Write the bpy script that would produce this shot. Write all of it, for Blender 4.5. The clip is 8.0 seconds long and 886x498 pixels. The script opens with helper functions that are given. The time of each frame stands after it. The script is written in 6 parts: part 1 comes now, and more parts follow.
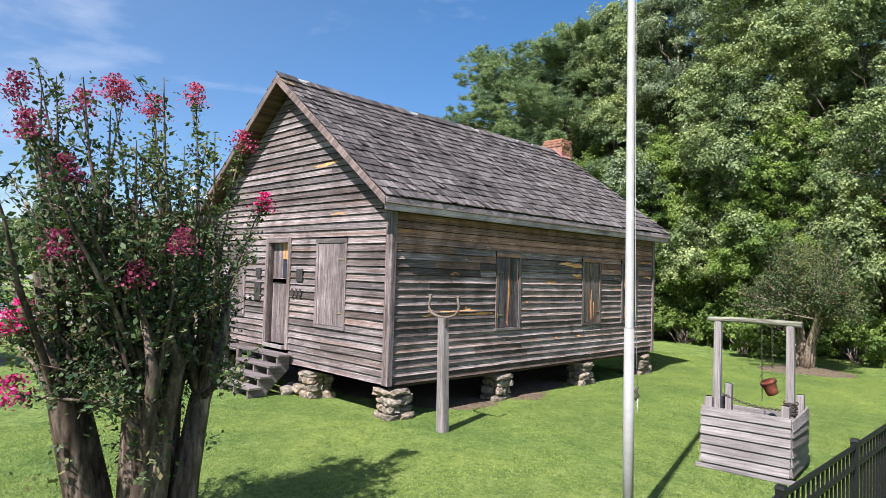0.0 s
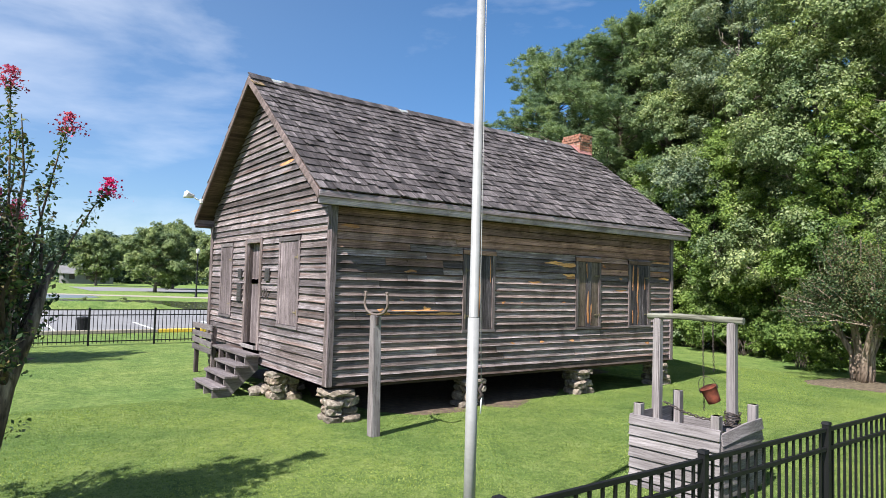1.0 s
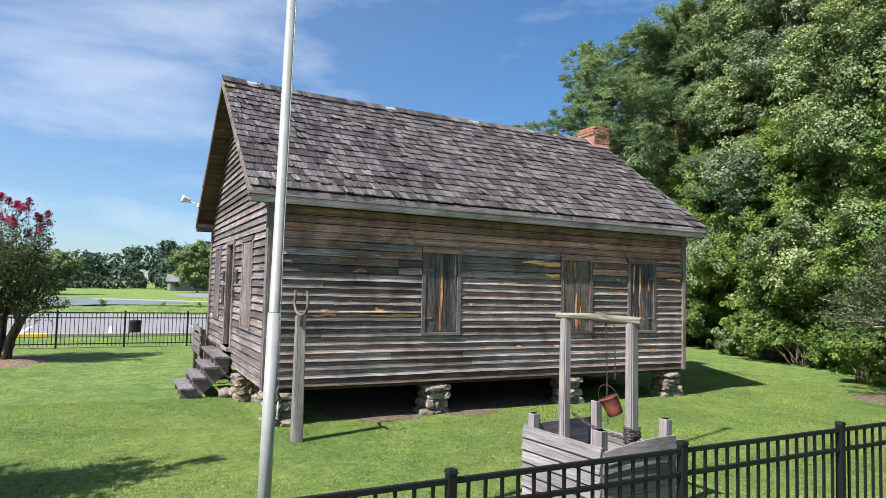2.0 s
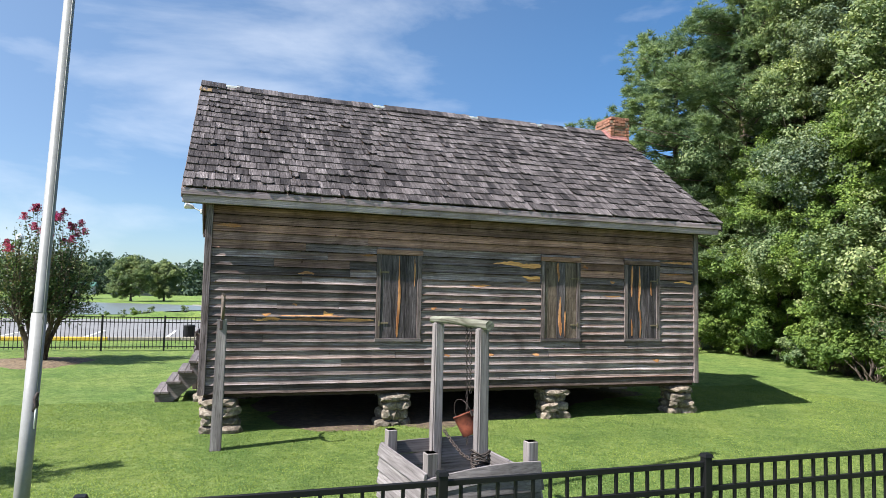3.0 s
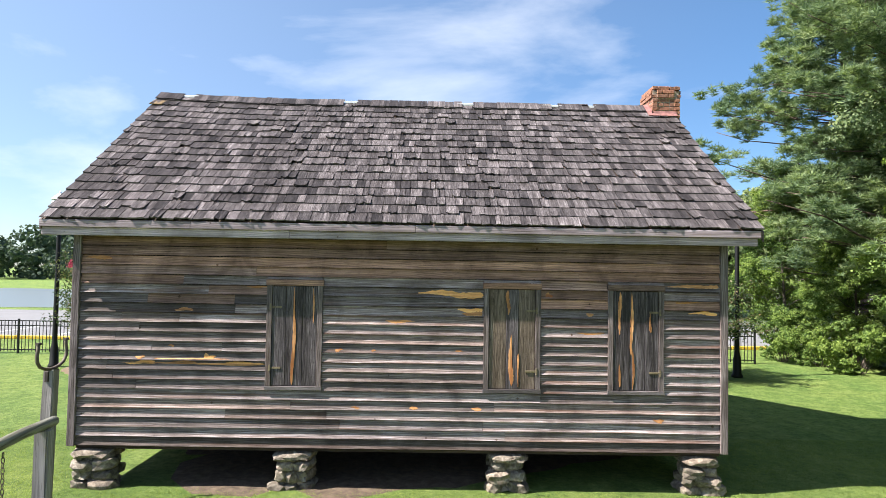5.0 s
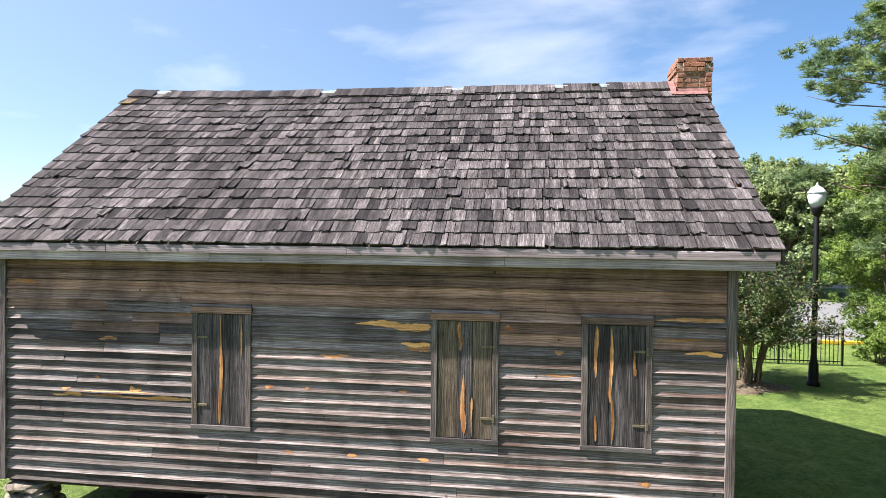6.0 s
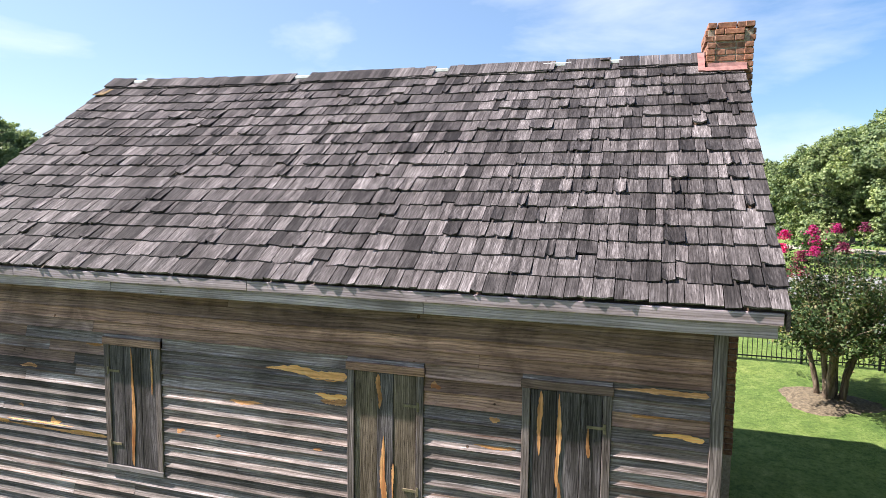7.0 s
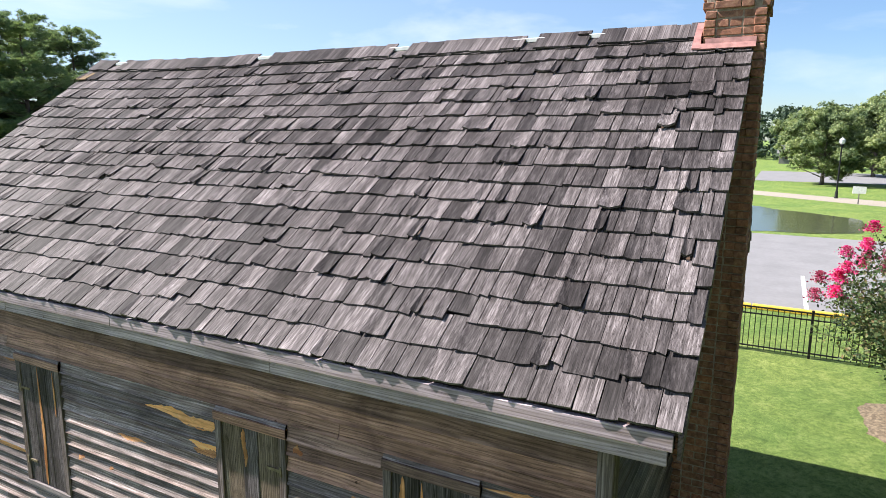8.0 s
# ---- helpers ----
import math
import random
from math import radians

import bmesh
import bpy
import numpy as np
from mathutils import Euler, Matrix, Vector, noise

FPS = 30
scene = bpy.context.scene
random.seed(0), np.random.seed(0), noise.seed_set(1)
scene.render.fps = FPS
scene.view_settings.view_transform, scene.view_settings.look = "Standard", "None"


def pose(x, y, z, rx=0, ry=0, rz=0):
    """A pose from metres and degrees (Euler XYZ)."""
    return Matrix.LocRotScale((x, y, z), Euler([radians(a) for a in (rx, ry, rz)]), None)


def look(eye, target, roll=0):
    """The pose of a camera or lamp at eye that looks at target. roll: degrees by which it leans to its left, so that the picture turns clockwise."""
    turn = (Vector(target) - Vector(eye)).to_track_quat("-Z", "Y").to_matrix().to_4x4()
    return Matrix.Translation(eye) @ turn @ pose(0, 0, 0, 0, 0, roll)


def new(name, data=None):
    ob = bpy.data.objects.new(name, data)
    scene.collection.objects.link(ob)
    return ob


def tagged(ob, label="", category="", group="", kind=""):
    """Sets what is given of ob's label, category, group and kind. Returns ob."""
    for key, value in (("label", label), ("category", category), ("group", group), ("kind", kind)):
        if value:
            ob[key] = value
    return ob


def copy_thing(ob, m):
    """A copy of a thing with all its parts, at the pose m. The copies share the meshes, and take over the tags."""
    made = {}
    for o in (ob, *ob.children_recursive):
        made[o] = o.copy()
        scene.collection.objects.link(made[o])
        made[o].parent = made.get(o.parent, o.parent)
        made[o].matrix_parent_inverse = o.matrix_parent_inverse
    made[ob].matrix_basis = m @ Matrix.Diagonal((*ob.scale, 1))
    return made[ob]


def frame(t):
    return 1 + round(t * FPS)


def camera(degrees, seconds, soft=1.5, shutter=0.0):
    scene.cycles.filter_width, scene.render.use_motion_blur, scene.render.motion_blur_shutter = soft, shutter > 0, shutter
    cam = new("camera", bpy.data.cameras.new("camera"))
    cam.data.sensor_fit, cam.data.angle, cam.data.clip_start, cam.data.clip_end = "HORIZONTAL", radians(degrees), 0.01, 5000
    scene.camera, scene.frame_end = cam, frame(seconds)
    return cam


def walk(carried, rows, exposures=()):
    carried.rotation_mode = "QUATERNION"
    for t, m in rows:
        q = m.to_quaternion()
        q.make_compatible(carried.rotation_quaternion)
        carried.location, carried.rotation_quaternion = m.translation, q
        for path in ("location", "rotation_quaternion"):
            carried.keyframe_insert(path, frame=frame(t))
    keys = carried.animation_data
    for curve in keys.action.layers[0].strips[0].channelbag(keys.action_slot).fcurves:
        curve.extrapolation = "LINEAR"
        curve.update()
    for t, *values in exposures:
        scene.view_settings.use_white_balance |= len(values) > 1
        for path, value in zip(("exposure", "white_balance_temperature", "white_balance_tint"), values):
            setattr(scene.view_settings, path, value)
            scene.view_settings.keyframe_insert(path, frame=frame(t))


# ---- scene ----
cam = camera(69.8, 8.0, soft=0.65)
PATH = [
    (0, (7.734, -6.497, 2.376), (6.312, -5.093, 2.451), 1.8),
    (0.5, (8.35, -5.472, 2.27), (6.829, -4.176, 2.363), 1.6),
    (1, (8.886, -4.287, 2.186), (7.265, -3.12, 2.293), 1.6),
    (1.2, (9.072, -3.854, 2.166), (7.417, -2.736, 2.276), 1.6),
    (1.5, (9.296, -3.167, 2.128), (7.595, -2.122, 2.249), 1.7),
    (1.7, (9.438, -2.703, 2.128), (7.707, -1.71, 2.249), 1.6),
    (3, (9.888, 0.421, 2.114), (7.993, 1.043, 2.252), 1.4),
    (3.5, (9.805, 1.604, 2.208), (7.867, 2.076, 2.343), 1.2),
    (4.2, (9.36, 3.178, 2.453), (7.381, 3.44, 2.575), 1.2),
    (5.5, (7.828, 5.745, 3.264), (5.832, 5.618, 3.29), 0.7),
    (6, (7.071, 6.588, 3.633), (5.091, 6.311, 3.598), 0.6),
    (6.5, (6.212, 7.362, 4.015), (4.263, 6.926, 3.91), 0.7),
    (7, (5.307, 8.09, 4.39), (3.408, 7.49, 4.207), 0.6),
    (7.5, (4.402, 8.807, 4.721), (2.571, 8.047, 4.454), 0.4),
    (8, (3.47, 9.464, 5.04), (1.731, 8.54, 4.687), 0.4),
]
walk(cam, [(t, look(eye, target, roll)) for t, eye, target, roll in PATH],
     exposures=[(0.0, 1.14, 6400, 14), (1.5, 1.05, 6350, 11), (3.0, 1.10, 6400, 10), (5.5, 1.42, 6650, 12), (7.0, 1.40, 6610, 13), (8.0, 1.28, 6580, 13)])

# ---------------------------------------------------------------- light
SUN_EL, SUN_ROT = 49.5, 166.0
world = bpy.data.worlds.new("sky")
scene.world = world
world.use_nodes = True
wn, wl = world.node_tree.nodes, world.node_tree.links
wn.clear()
w_out = wn.new("ShaderNodeOutputWorld")
w_bg = wn.new("ShaderNodeBackground")
sky = wn.new("ShaderNodeTexSky")
sky.sky_type, sky.sun_disc = "NISHITA", False
sky.sun_elevation, sky.sun_rotation = radians(SUN_EL), radians(SUN_ROT)
sky.air_density, sky.dust_density, sky.ozone_density = 1.0, 0.25, 3.0
w_tc = wn.new("ShaderNodeTexCoord")
w_map = wn.new("ShaderNodeMapping")
w_map.inputs["Scale"].default_value = (1.0, 1.0, 3.2)
w_map.inputs["Rotation"].default_value = (0.0, 0.25, 0.4)
w_noise = wn.new("ShaderNodeTexNoise")
w_noise.inputs["Scale"].default_value = 2.3
w_noise.inputs["Detail"].default_value = 9.0
w_noise.inputs["Roughness"].default_value = 0.55
w_noise.inputs["Distortion"].default_value = 0.25
w_ramp = wn.new("ShaderNodeValToRGB")
w_ramp.color_ramp.elements[0].position = 0.52
w_ramp.color_ramp.elements[1].position = 0.86
w_mix = wn.new("ShaderNodeMixRGB")
w_mix.inputs["Color2"].default_value = (8.2, 8.6, 9.2, 1)
w_fac = wn.new("ShaderNodeMath")
w_fac.operation = "MULTIPLY"
w_fac.inputs[1].default_value = 0.6
wl.new(w_tc.outputs["Generated"], w_map.inputs["Vector"])
wl.new(w_map.outputs["Vector"], w_noise.inputs["Vector"])
wl.new(w_noise.outputs["Fac"], w_ramp.inputs["Fac"])
wl.new(w_ramp.outputs["Color"], w_fac.inputs[0])
w_veil = wn.new("ShaderNodeMath")
w_veil.operation = "ADD"
# thin haze, thicker on the sunny side
w_sunny = wn.new("ShaderNodeVectorMath")
w_sunny.operation = "DOT_PRODUCT"
w_sunny.inputs[1].default_value = (0.04, -0.16, 0.0)
wl.new(w_tc.outputs["Generated"], w_sunny.inputs[0])
w_thin = wn.new("ShaderNodeMath")
w_thin.operation = "ADD"
w_thin.inputs[1].default_value = 0.155
wl.new(w_sunny.outputs["Value"], w_thin.inputs[0])
wl.new(w_thin.outputs["Value"], w_veil.inputs[1])
wl.new(w_fac.outputs["Value"], w_veil.inputs[0])
wl.new(w_veil.outputs["Value"], w_mix.inputs["Fac"])
w_sat = wn.new("ShaderNodeHueSaturation")
w_sat.inputs["Saturation"].default_value = 1.28
w_sat.inputs["Value"].default_value = 1.07
wl.new(sky.outputs["Color"], w_sat.inputs["Color"])
# the bright band at the horizon, dulled by haze
w_sep = wn.new("ShaderNodeSeparateXYZ")
wl.new(w_tc.outputs["Generated"], w_sep.inputs["Vector"])
w_low = wn.new("ShaderNodeValToRGB")
w_low.color_ramp.elements[0].position, w_low.color_ramp.elements[0].color = 0.0, (0.62, 0.74, 0.90, 1)
w_low.color_ramp.elements[1].position, w_low.color_ramp.elements[1].color = 0.36, (1, 1, 1, 1)
wl.new(w_sep.outputs["Z"], w_low.inputs["Fac"])
w_haze = wn.new("ShaderNodeMixRGB")
w_haze.blend_type = "MULTIPLY"
w_haze.inputs["Fac"].default_value = 1.0
wl.new(w_sat.outputs["Color"], w_haze.inputs["Color1"])
wl.new(w_low.outputs["Color"], w_haze.inputs["Color2"])
wl.new(w_haze.outputs["Color"], w_mix.inputs["Color1"])
wl.new(w_mix.outputs["Color"], w_bg.inputs["Color"])
w_bg.inputs["Strength"].default_value = 0.066
wl.new(w_bg.outputs["Background"], w_out.inputs["Surface"])

sun = bpy.data.lights.new("sun", "SUN")
sun.energy, sun.angle, sun.color = 5.0, radians(0.55), (1.0, 0.975, 0.93)
sun_ob = new("sun", sun)
sun_ob.matrix_world = look((21.5, -86, 103.7), (0, 0, 0))


# ---------------------------------------------------------------- materials
def nodes_of(name):
    mat = bpy.data.materials.new(name)
    mat.use_nodes = True
    nt = mat.node_tree
    return mat, nt, nt.nodes["Principled BSDF"]


def link(nt, a, b):
    nt.links.new(a, b)


def noise_node(nt, vec, scale, detail=4.0, rough=0.55, distort=0.0):
    n = nt.nodes.new("ShaderNodeTexNoise")
    n.inputs["Scale"].default_value = scale
    n.inputs["Detail"].default_value = detail
    n.inputs["Roughness"].default_value = rough
    n.inputs["Distortion"].default_value = distort
    if vec is not None:
        link(nt, vec, n.inputs["Vector"])
    return n


def ramp_node(nt, fac, stops):
    r = nt.nodes.new("ShaderNodeValToRGB")
    el = r.color_ramp.elements
    while len(el) < len(stops):
        el.new(0.5)
    for e, (p, c) in zip(el, stops):
        e.position, e.color = p, (*c, 1.0)
    link(nt, fac, r.inputs["Fac"])
    return r


def mixed(nt, mode, fac, a, b):
    m = nt.nodes.new("ShaderNodeMixRGB")
    m.blend_type = mode
    for sock, v in ((m.inputs["Fac"], fac), (m.inputs["Color1"], a), (m.inputs["Color2"], b)):
        if isinstance(v, (int, float)):
            sock.default_value = v
        elif isinstance(v, tuple):
            sock.default_value = (*v, 1.0)
        else:
            link(nt, v, sock)
    return m.outputs["Color"]


def calc(nt, op, a, b=0.0):
    m = nt.nodes.new("ShaderNodeMath")
    m.operation = op
    for sock, v in ((m.inputs[0], a), (m.inputs[1], b)):
        if isinstance(v, (int, float)):
            sock.default_value = v
        else:
            link(nt, v, sock)
    return m.outputs["Value"]


def bump(nt, bsdf, height, strength, distance):
    b = nt.nodes.new("ShaderNodeBump")
    b.inputs["Strength"].default_value = strength
    b.inputs["Distance"].default_value = distance
    link(nt, height, b.inputs["Height"])
    link(nt, b.outputs["Normal"], bsdf.inputs["Normal"])


def piece_random(nt):
    """A random number for each piece, be it an object or an island of a joined mesh."""
    info = nt.nodes.new("ShaderNodeObjectInfo")
    geo = nt.nodes.new("ShaderNodeNewGeometry")
    return calc(nt, "FRACT", calc(nt, "ADD", info.outputs["Random"], geo.outputs["Random Per Island"]))


def grain_coords(nt, along, low, high, rnd, local=False):
    """Coordinates stretched along one direction; rnd shifts them from piece to piece."""
    if local:
        src = nt.nodes.new("ShaderNodeTexCoord").outputs["Object"]
    else:
        src = nt.nodes.new("ShaderNodeNewGeometry").outputs["Position"]
    a = Vector(along).normalized()
    side = a.cross(Vector((0, 1, 0)) if abs(a.y) < 0.9 else Vector((1, 0, 0))).normalized()
    third = a.cross(side)
    comb = nt.nodes.new("ShaderNodeCombineXYZ")
    for i, (axis, k) in enumerate(((a, low), (side, high), (third, high))):
        d = nt.nodes.new("ShaderNodeVectorMath")
        d.operation = "DOT_PRODUCT"
        link(nt, src, d.inputs[0])
        d.inputs[1].default_value = axis * k
        val = d.outputs["Value"]
        val = calc(nt, "ADD", val, calc(nt, "MULTIPLY", rnd, 37.0 if i == 0 else 11.0))
        link(nt, val, comb.inputs[i])
    return comb.outputs["Vector"], src


def wood(name, along, dark, mid, light, low=1.6, high=55.0, spread=0.5, stain=0.6, bump_mm=1.5, warm=None, local=False, stain_scale=0.9, cracks=0.5, warm_part=0.4, streaks=0.6, silver=1.0, knots=0.0, rings=0.6, rough=0.68, blush=0.0, soften=0.0, hue=0.0):
    """Weathered wood: fine grain along one direction, broad stains, and a tone of its own for each piece."""
    mat, nt, bsdf = nodes_of(name)
    shift = (1 + 0.05 * blush, 1 - 0.04 * blush - 0.02 * silver, 1 + 0.05 * silver)
    dark, mid, light = (tuple(c * k for c, k in zip(tone, shift)) for tone in (dark, mid, light))
    rnd = piece_random(nt)
    vec, src = grain_coords(nt, along, low, high, rnd, local)
    fine = noise_node(nt, vec, 1.0, 6.0, 0.65, 0.2)
    col = ramp_node(nt, fine.outputs["Fac"], ((0.22 - soften, dark), (0.5, mid), (0.80 + soften, light))).outputs["Color"]
    crack = noise_node(nt, vec, 2.3, 3.0, 0.6, 0.25)
    lines = ramp_node(nt, crack.outputs["Fac"], ((0.385, (0.16, 0.14, 0.13)), (0.425, (1, 1, 1))))
    col = mixed(nt, "MULTIPLY", cracks, col, lines.outputs["Color"])
    if rings:
        # growth rings, drawn out along the grain and bowed where the saw ran out of them
        sep = nt.nodes.new("ShaderNodeSeparateXYZ")
        link(nt, vec, sep.inputs["Vector"])
        far = nt.nodes.new("ShaderNodeMapping")
        far.inputs["Scale"].default_value = (0.45, 0.04, 0.04)
        link(nt, vec, far.inputs["Vector"])
        warp = noise_node(nt, far.outputs["Vector"], 1.0, 2.0, 0.5)
        phase = calc(nt, "ADD", calc(nt, "MULTIPLY", calc(nt, "ADD", sep.outputs["Y"], sep.outputs["Z"]), 4.6), calc(nt, "MULTIPLY", warp.outputs["Fac"], 42.0))
        ring_tone = ramp_node(nt, calc(nt, "ADD", calc(nt, "MULTIPLY", calc(nt, "SINE", phase), 0.5), 0.5), ((0.0, (0.42, 0.40, 0.38)), (0.35, (0.95, 0.95, 0.95)), (1.0, (1.18, 1.18, 1.18))))
        col = mixed(nt, "MULTIPLY", rings, col, ring_tone.outputs["Color"])
    broad = noise_node(nt, src, stain_scale, 5.0, 0.6, 0.8)
    streak = noise_node(nt, vec, 0.17, 4.0, 0.6, 0.25)
    col = mixed(nt, "MULTIPLY", streaks, col, ramp_node(nt, streak.outputs["Fac"], ((0.36, (0.36, 0.34, 0.33)), (0.5, (0.9, 0.9, 0.9)), (0.64, (1.7, 1.7, 1.7)))).outputs["Color"])
    tone = ramp_node(nt, broad.outputs["Fac"], ((0.32, (0.45, 0.43, 0.42)), (0.55, (1, 1, 1)), (0.75, (1.25, 1.24, 1.22))))
    col = mixed(nt, "MULTIPLY", stain, col, tone.outputs["Color"])
    if knots:
        vor = nt.nodes.new("ShaderNodeTexVoronoi")
        vor.inputs["Scale"].default_value = 4.2
        link(nt, src, vor.inputs["Vector"])
        size = calc(nt, "MULTIPLY", calc(nt, "SUBTRACT", vor.outputs["Color"], 0.45), 0.13)
        edge = calc(nt, "SUBTRACT", vor.outputs["Distance"], size)
        ring = ramp_node(nt, calc(nt, "ADD", calc(nt, "MULTIPLY", edge, 14.0), 0.5), ((0.3, (0.55, 0.42, 0.3)), (0.48, (0.10, 0.08, 0.07)), (0.72, (1, 1, 1))))
        col = mixed(nt, "MULTIPLY", knots, col, ring.outputs["Color"])
    if warm:
        pick = noise_node(nt, vec, 0.23, 3.0, 0.5, 0.4)
        mask = ramp_node(nt, pick.outputs["Fac"], ((0.56, (0, 0, 0)), (0.68, (1, 1, 1))))
        col = mixed(nt, "MIX", calc(nt, "MULTIPLY", mask.outputs["Color"], warm_part), col, warm)
    if hue:
        other = calc(nt, "FRACT", calc(nt, "MULTIPLY", rnd, 7.13))
        col = mixed(nt, "MULTIPLY", hue, col, ramp_node(nt, other, ((0.0, (1.18, 0.96, 0.78)), (0.5, (1, 1, 1)), (1.0, (0.90, 0.96, 1.06)))).outputs["Color"])
    k = calc(nt, "ADD", calc(nt, "MULTIPLY", rnd, spread), 1.0 - spread / 2)
    bright = nt.nodes.new("ShaderNodeVectorMath")
    bright.operation = "SCALE"
    link(nt, col, bright.inputs[0])
    link(nt, k, bright.inputs["Scale"])
    link(nt, bright.outputs["Vector"], bsdf.inputs["Base Color"])
    bsdf.inputs["Roughness"].default_value = rough
    bsdf.inputs["Specular IOR Level"].default_value = 0.25
    # the sheen of weathered fibres lies across the grain
    bsdf.inputs["Anisotropic"].default_value = 0.85
    across = nt.nodes.new("ShaderNodeVectorMath")
    across.operation = "CROSS_PRODUCT"
    link(nt, nt.nodes.new("ShaderNodeNewGeometry").outputs["Normal"], across.inputs[0])
    across.inputs[1].default_value = Vector(along).normalized()
    link(nt, across.outputs["Vector"], bsdf.inputs["Tangent"])
    bump(nt, bsdf, fine.outputs["Fac"], 0.8, bump_mm / 1000)
    return mat


def plain(name, color, rough=0.6, metal=0.0, vary=0.15, scale=8.0, bump_mm=0.0, spec=0.5):
    """Paint, metal or stone with a slight unevenness."""
    mat, nt, bsdf = nodes_of(name)
    src = nt.nodes.new("ShaderNodeTexCoord").outputs["Object"]
    n = noise_node(nt, src, scale, 6.0, 0.6)
    n2 = noise_node(nt, src, scale * 9, 3.0, 0.6)
    lo = tuple(c * (1 - vary) for c in color)
    hi = tuple(min(1, c * (1 + vary)) for c in color)
    col = ramp_node(nt, n.outputs["Fac"], ((0.3, lo), (0.7, hi))).outputs["Color"]
    col = mixed(nt, "MULTIPLY", 0.35, col, ramp_node(nt, n2.outputs["Fac"], ((0.3, (0.7, 0.7, 0.7)), (0.7, (1, 1, 1)))).outputs["Color"])
    link(nt, col, bsdf.inputs["Base Color"])
    bsdf.inputs["Roughness"].default_value = rough
    bsdf.inputs["Metallic"].default_value = metal
    bsdf.inputs["Specular IOR Level"].default_value = spec
    if bump_mm:
        bump(nt, bsdf, n2.outputs["Fac"], 0.8, bump_mm / 1000)
    return mat


def stone_like(name, a, b, c, scale=9.0, bump_mm=6.0):
    mat, nt, bsdf = nodes_of(name)
    src = nt.nodes.new("ShaderNodeNewGeometry").outputs["Position"]
    rnd = piece_random(nt)
    n = noise_node(nt, src, scale, 8.0, 0.65, 0.4)
    col = ramp_node(nt, n.outputs["Fac"], ((0.3, a), (0.5, b), (0.68, c))).outputs["Color"]
    tint = ramp_node(nt, rnd, ((0.0, (0.62, 0.58, 0.52)), (0.45, (1, 0.97, 0.92)), (1.0, (1.15, 0.98, 0.85))))
    col = mixed(nt, "MULTIPLY", 1.0, col, tint.outputs["Color"])
    link(nt, col, bsdf.inputs["Base Color"])
    bsdf.inputs["Roughness"].default_value = 0.9
    bump(nt, bsdf, n.outputs["Fac"], 0.9, bump_mm / 1000)
    return mat


def leafy(name, tones, glow=0.4, rough=0.45):
    """Leaves: diffuse and translucent, a tone for each leaf and each patch of the crown."""
    mat, nt, bsdf = nodes_of(name)
    geo = nt.nodes.new("ShaderNodeNewGeometry")
    r = ramp_node(nt, geo.outputs["Random Per Island"], [(i / (len(tones) - 1), c) for i, c in enumerate(tones)])
    n = noise_node(nt, geo.outputs["Position"], 0.55, 4.0, 0.55)
    patch = ramp_node(nt, n.outputs["Fac"], ((0.36, (0.55, 0.62, 0.66)), (0.62, (1.2, 1.12, 1.0))))
    col = mixed(nt, "MULTIPLY", 0.95, r.outputs["Color"], patch.outputs["Color"])
    link(nt, col, bsdf.inputs["Base Color"])
    bsdf.inputs["Roughness"].default_value = rough
    bsdf.inputs["Specular IOR Level"].default_value = 0.16
    tr = nt.nodes.new("ShaderNodeBsdfTranslucent")
    link(nt, mixed(nt, "MULTIPLY", 1.0, col, (1.2, 1.25, 0.75)), tr.inputs["Color"])
    mx = nt.nodes.new("ShaderNodeMixShader")
    mx.inputs["Fac"].default_value = glow
    link(nt, bsdf.outputs["BSDF"], mx.inputs[1])
    link(nt, tr.outputs["BSDF"], mx.inputs[2])
    link(nt, mx.outputs["Shader"], nt.nodes["Material Output"].inputs["Surface"])
    return mat


M_SIDING = wood("weathered_siding", (0, 1, 0), (0.024, 0.018, 0.015), (0.215, 0.178, 0.155), (0.790, 0.740, 0.705), warm=(0.150, 0.065, 0.035), spread=1.0, stain=0.85, low=1.8, high=75, stain_scale=1.6, streaks=0.35, cracks=0.6, bump_mm=0.35, knots=1.0, silver=0.6, warm_part=0.4, blush=0.5, soften=0.14, hue=0.3, rings=0.5)
M_SIDING_BROWN = wood("browner_siding", (0, 1, 0), (0.070, 0.036, 0.022), (0.330, 0.210, 0.150), (0.600, 0.430, 0.330), spread=1.0, stain=0.9, low=1.8, high=65, stain_scale=1.6, streaks=0.4, silver=0.8, cracks=0.55, knots=1.0, blush=0.4, soften=0.12, bump_mm=0.5, hue=0.6, rings=0.5)
M_SIDING_GABLE = wood("weathered_gable_siding", (1, 0, 0), (0.034, 0.026, 0.023), (0.170, 0.146, 0.133), (0.53, 0.49, 0.47), warm=(0.13, 0.065, 0.04), spread=0.9, stain=0.85, low=1.8, high=75, stain_scale=1.5, streaks=0.35, cracks=0.6, knots=0.9, bump_mm=0.4, blush=0.15, soften=0.12, hue=0.25, rings=0.45)
M_UPRIGHT = wood("weathered_upright_wood", (0, 0, 1), (0.032, 0.025, 0.020), (0.165, 0.142, 0.125), (0.38, 0.345, 0.32), spread=0.8, warm=(0.12, 0.07, 0.042), low=2.6, high=60, warm_part=0.3, streaks=0.5, silver=0.9, knots=0.5, blush=0.7)
M_SHUTTER_DARK = wood("dark_shutter_wood", (0, 0, 1), (0.020, 0.018, 0.018), (0.095, 0.086, 0.083), (0.28, 0.265, 0.258), spread=0.7, low=3, high=70, streaks=0.7, silver=0.8, cracks=0.7, blush=0.7)
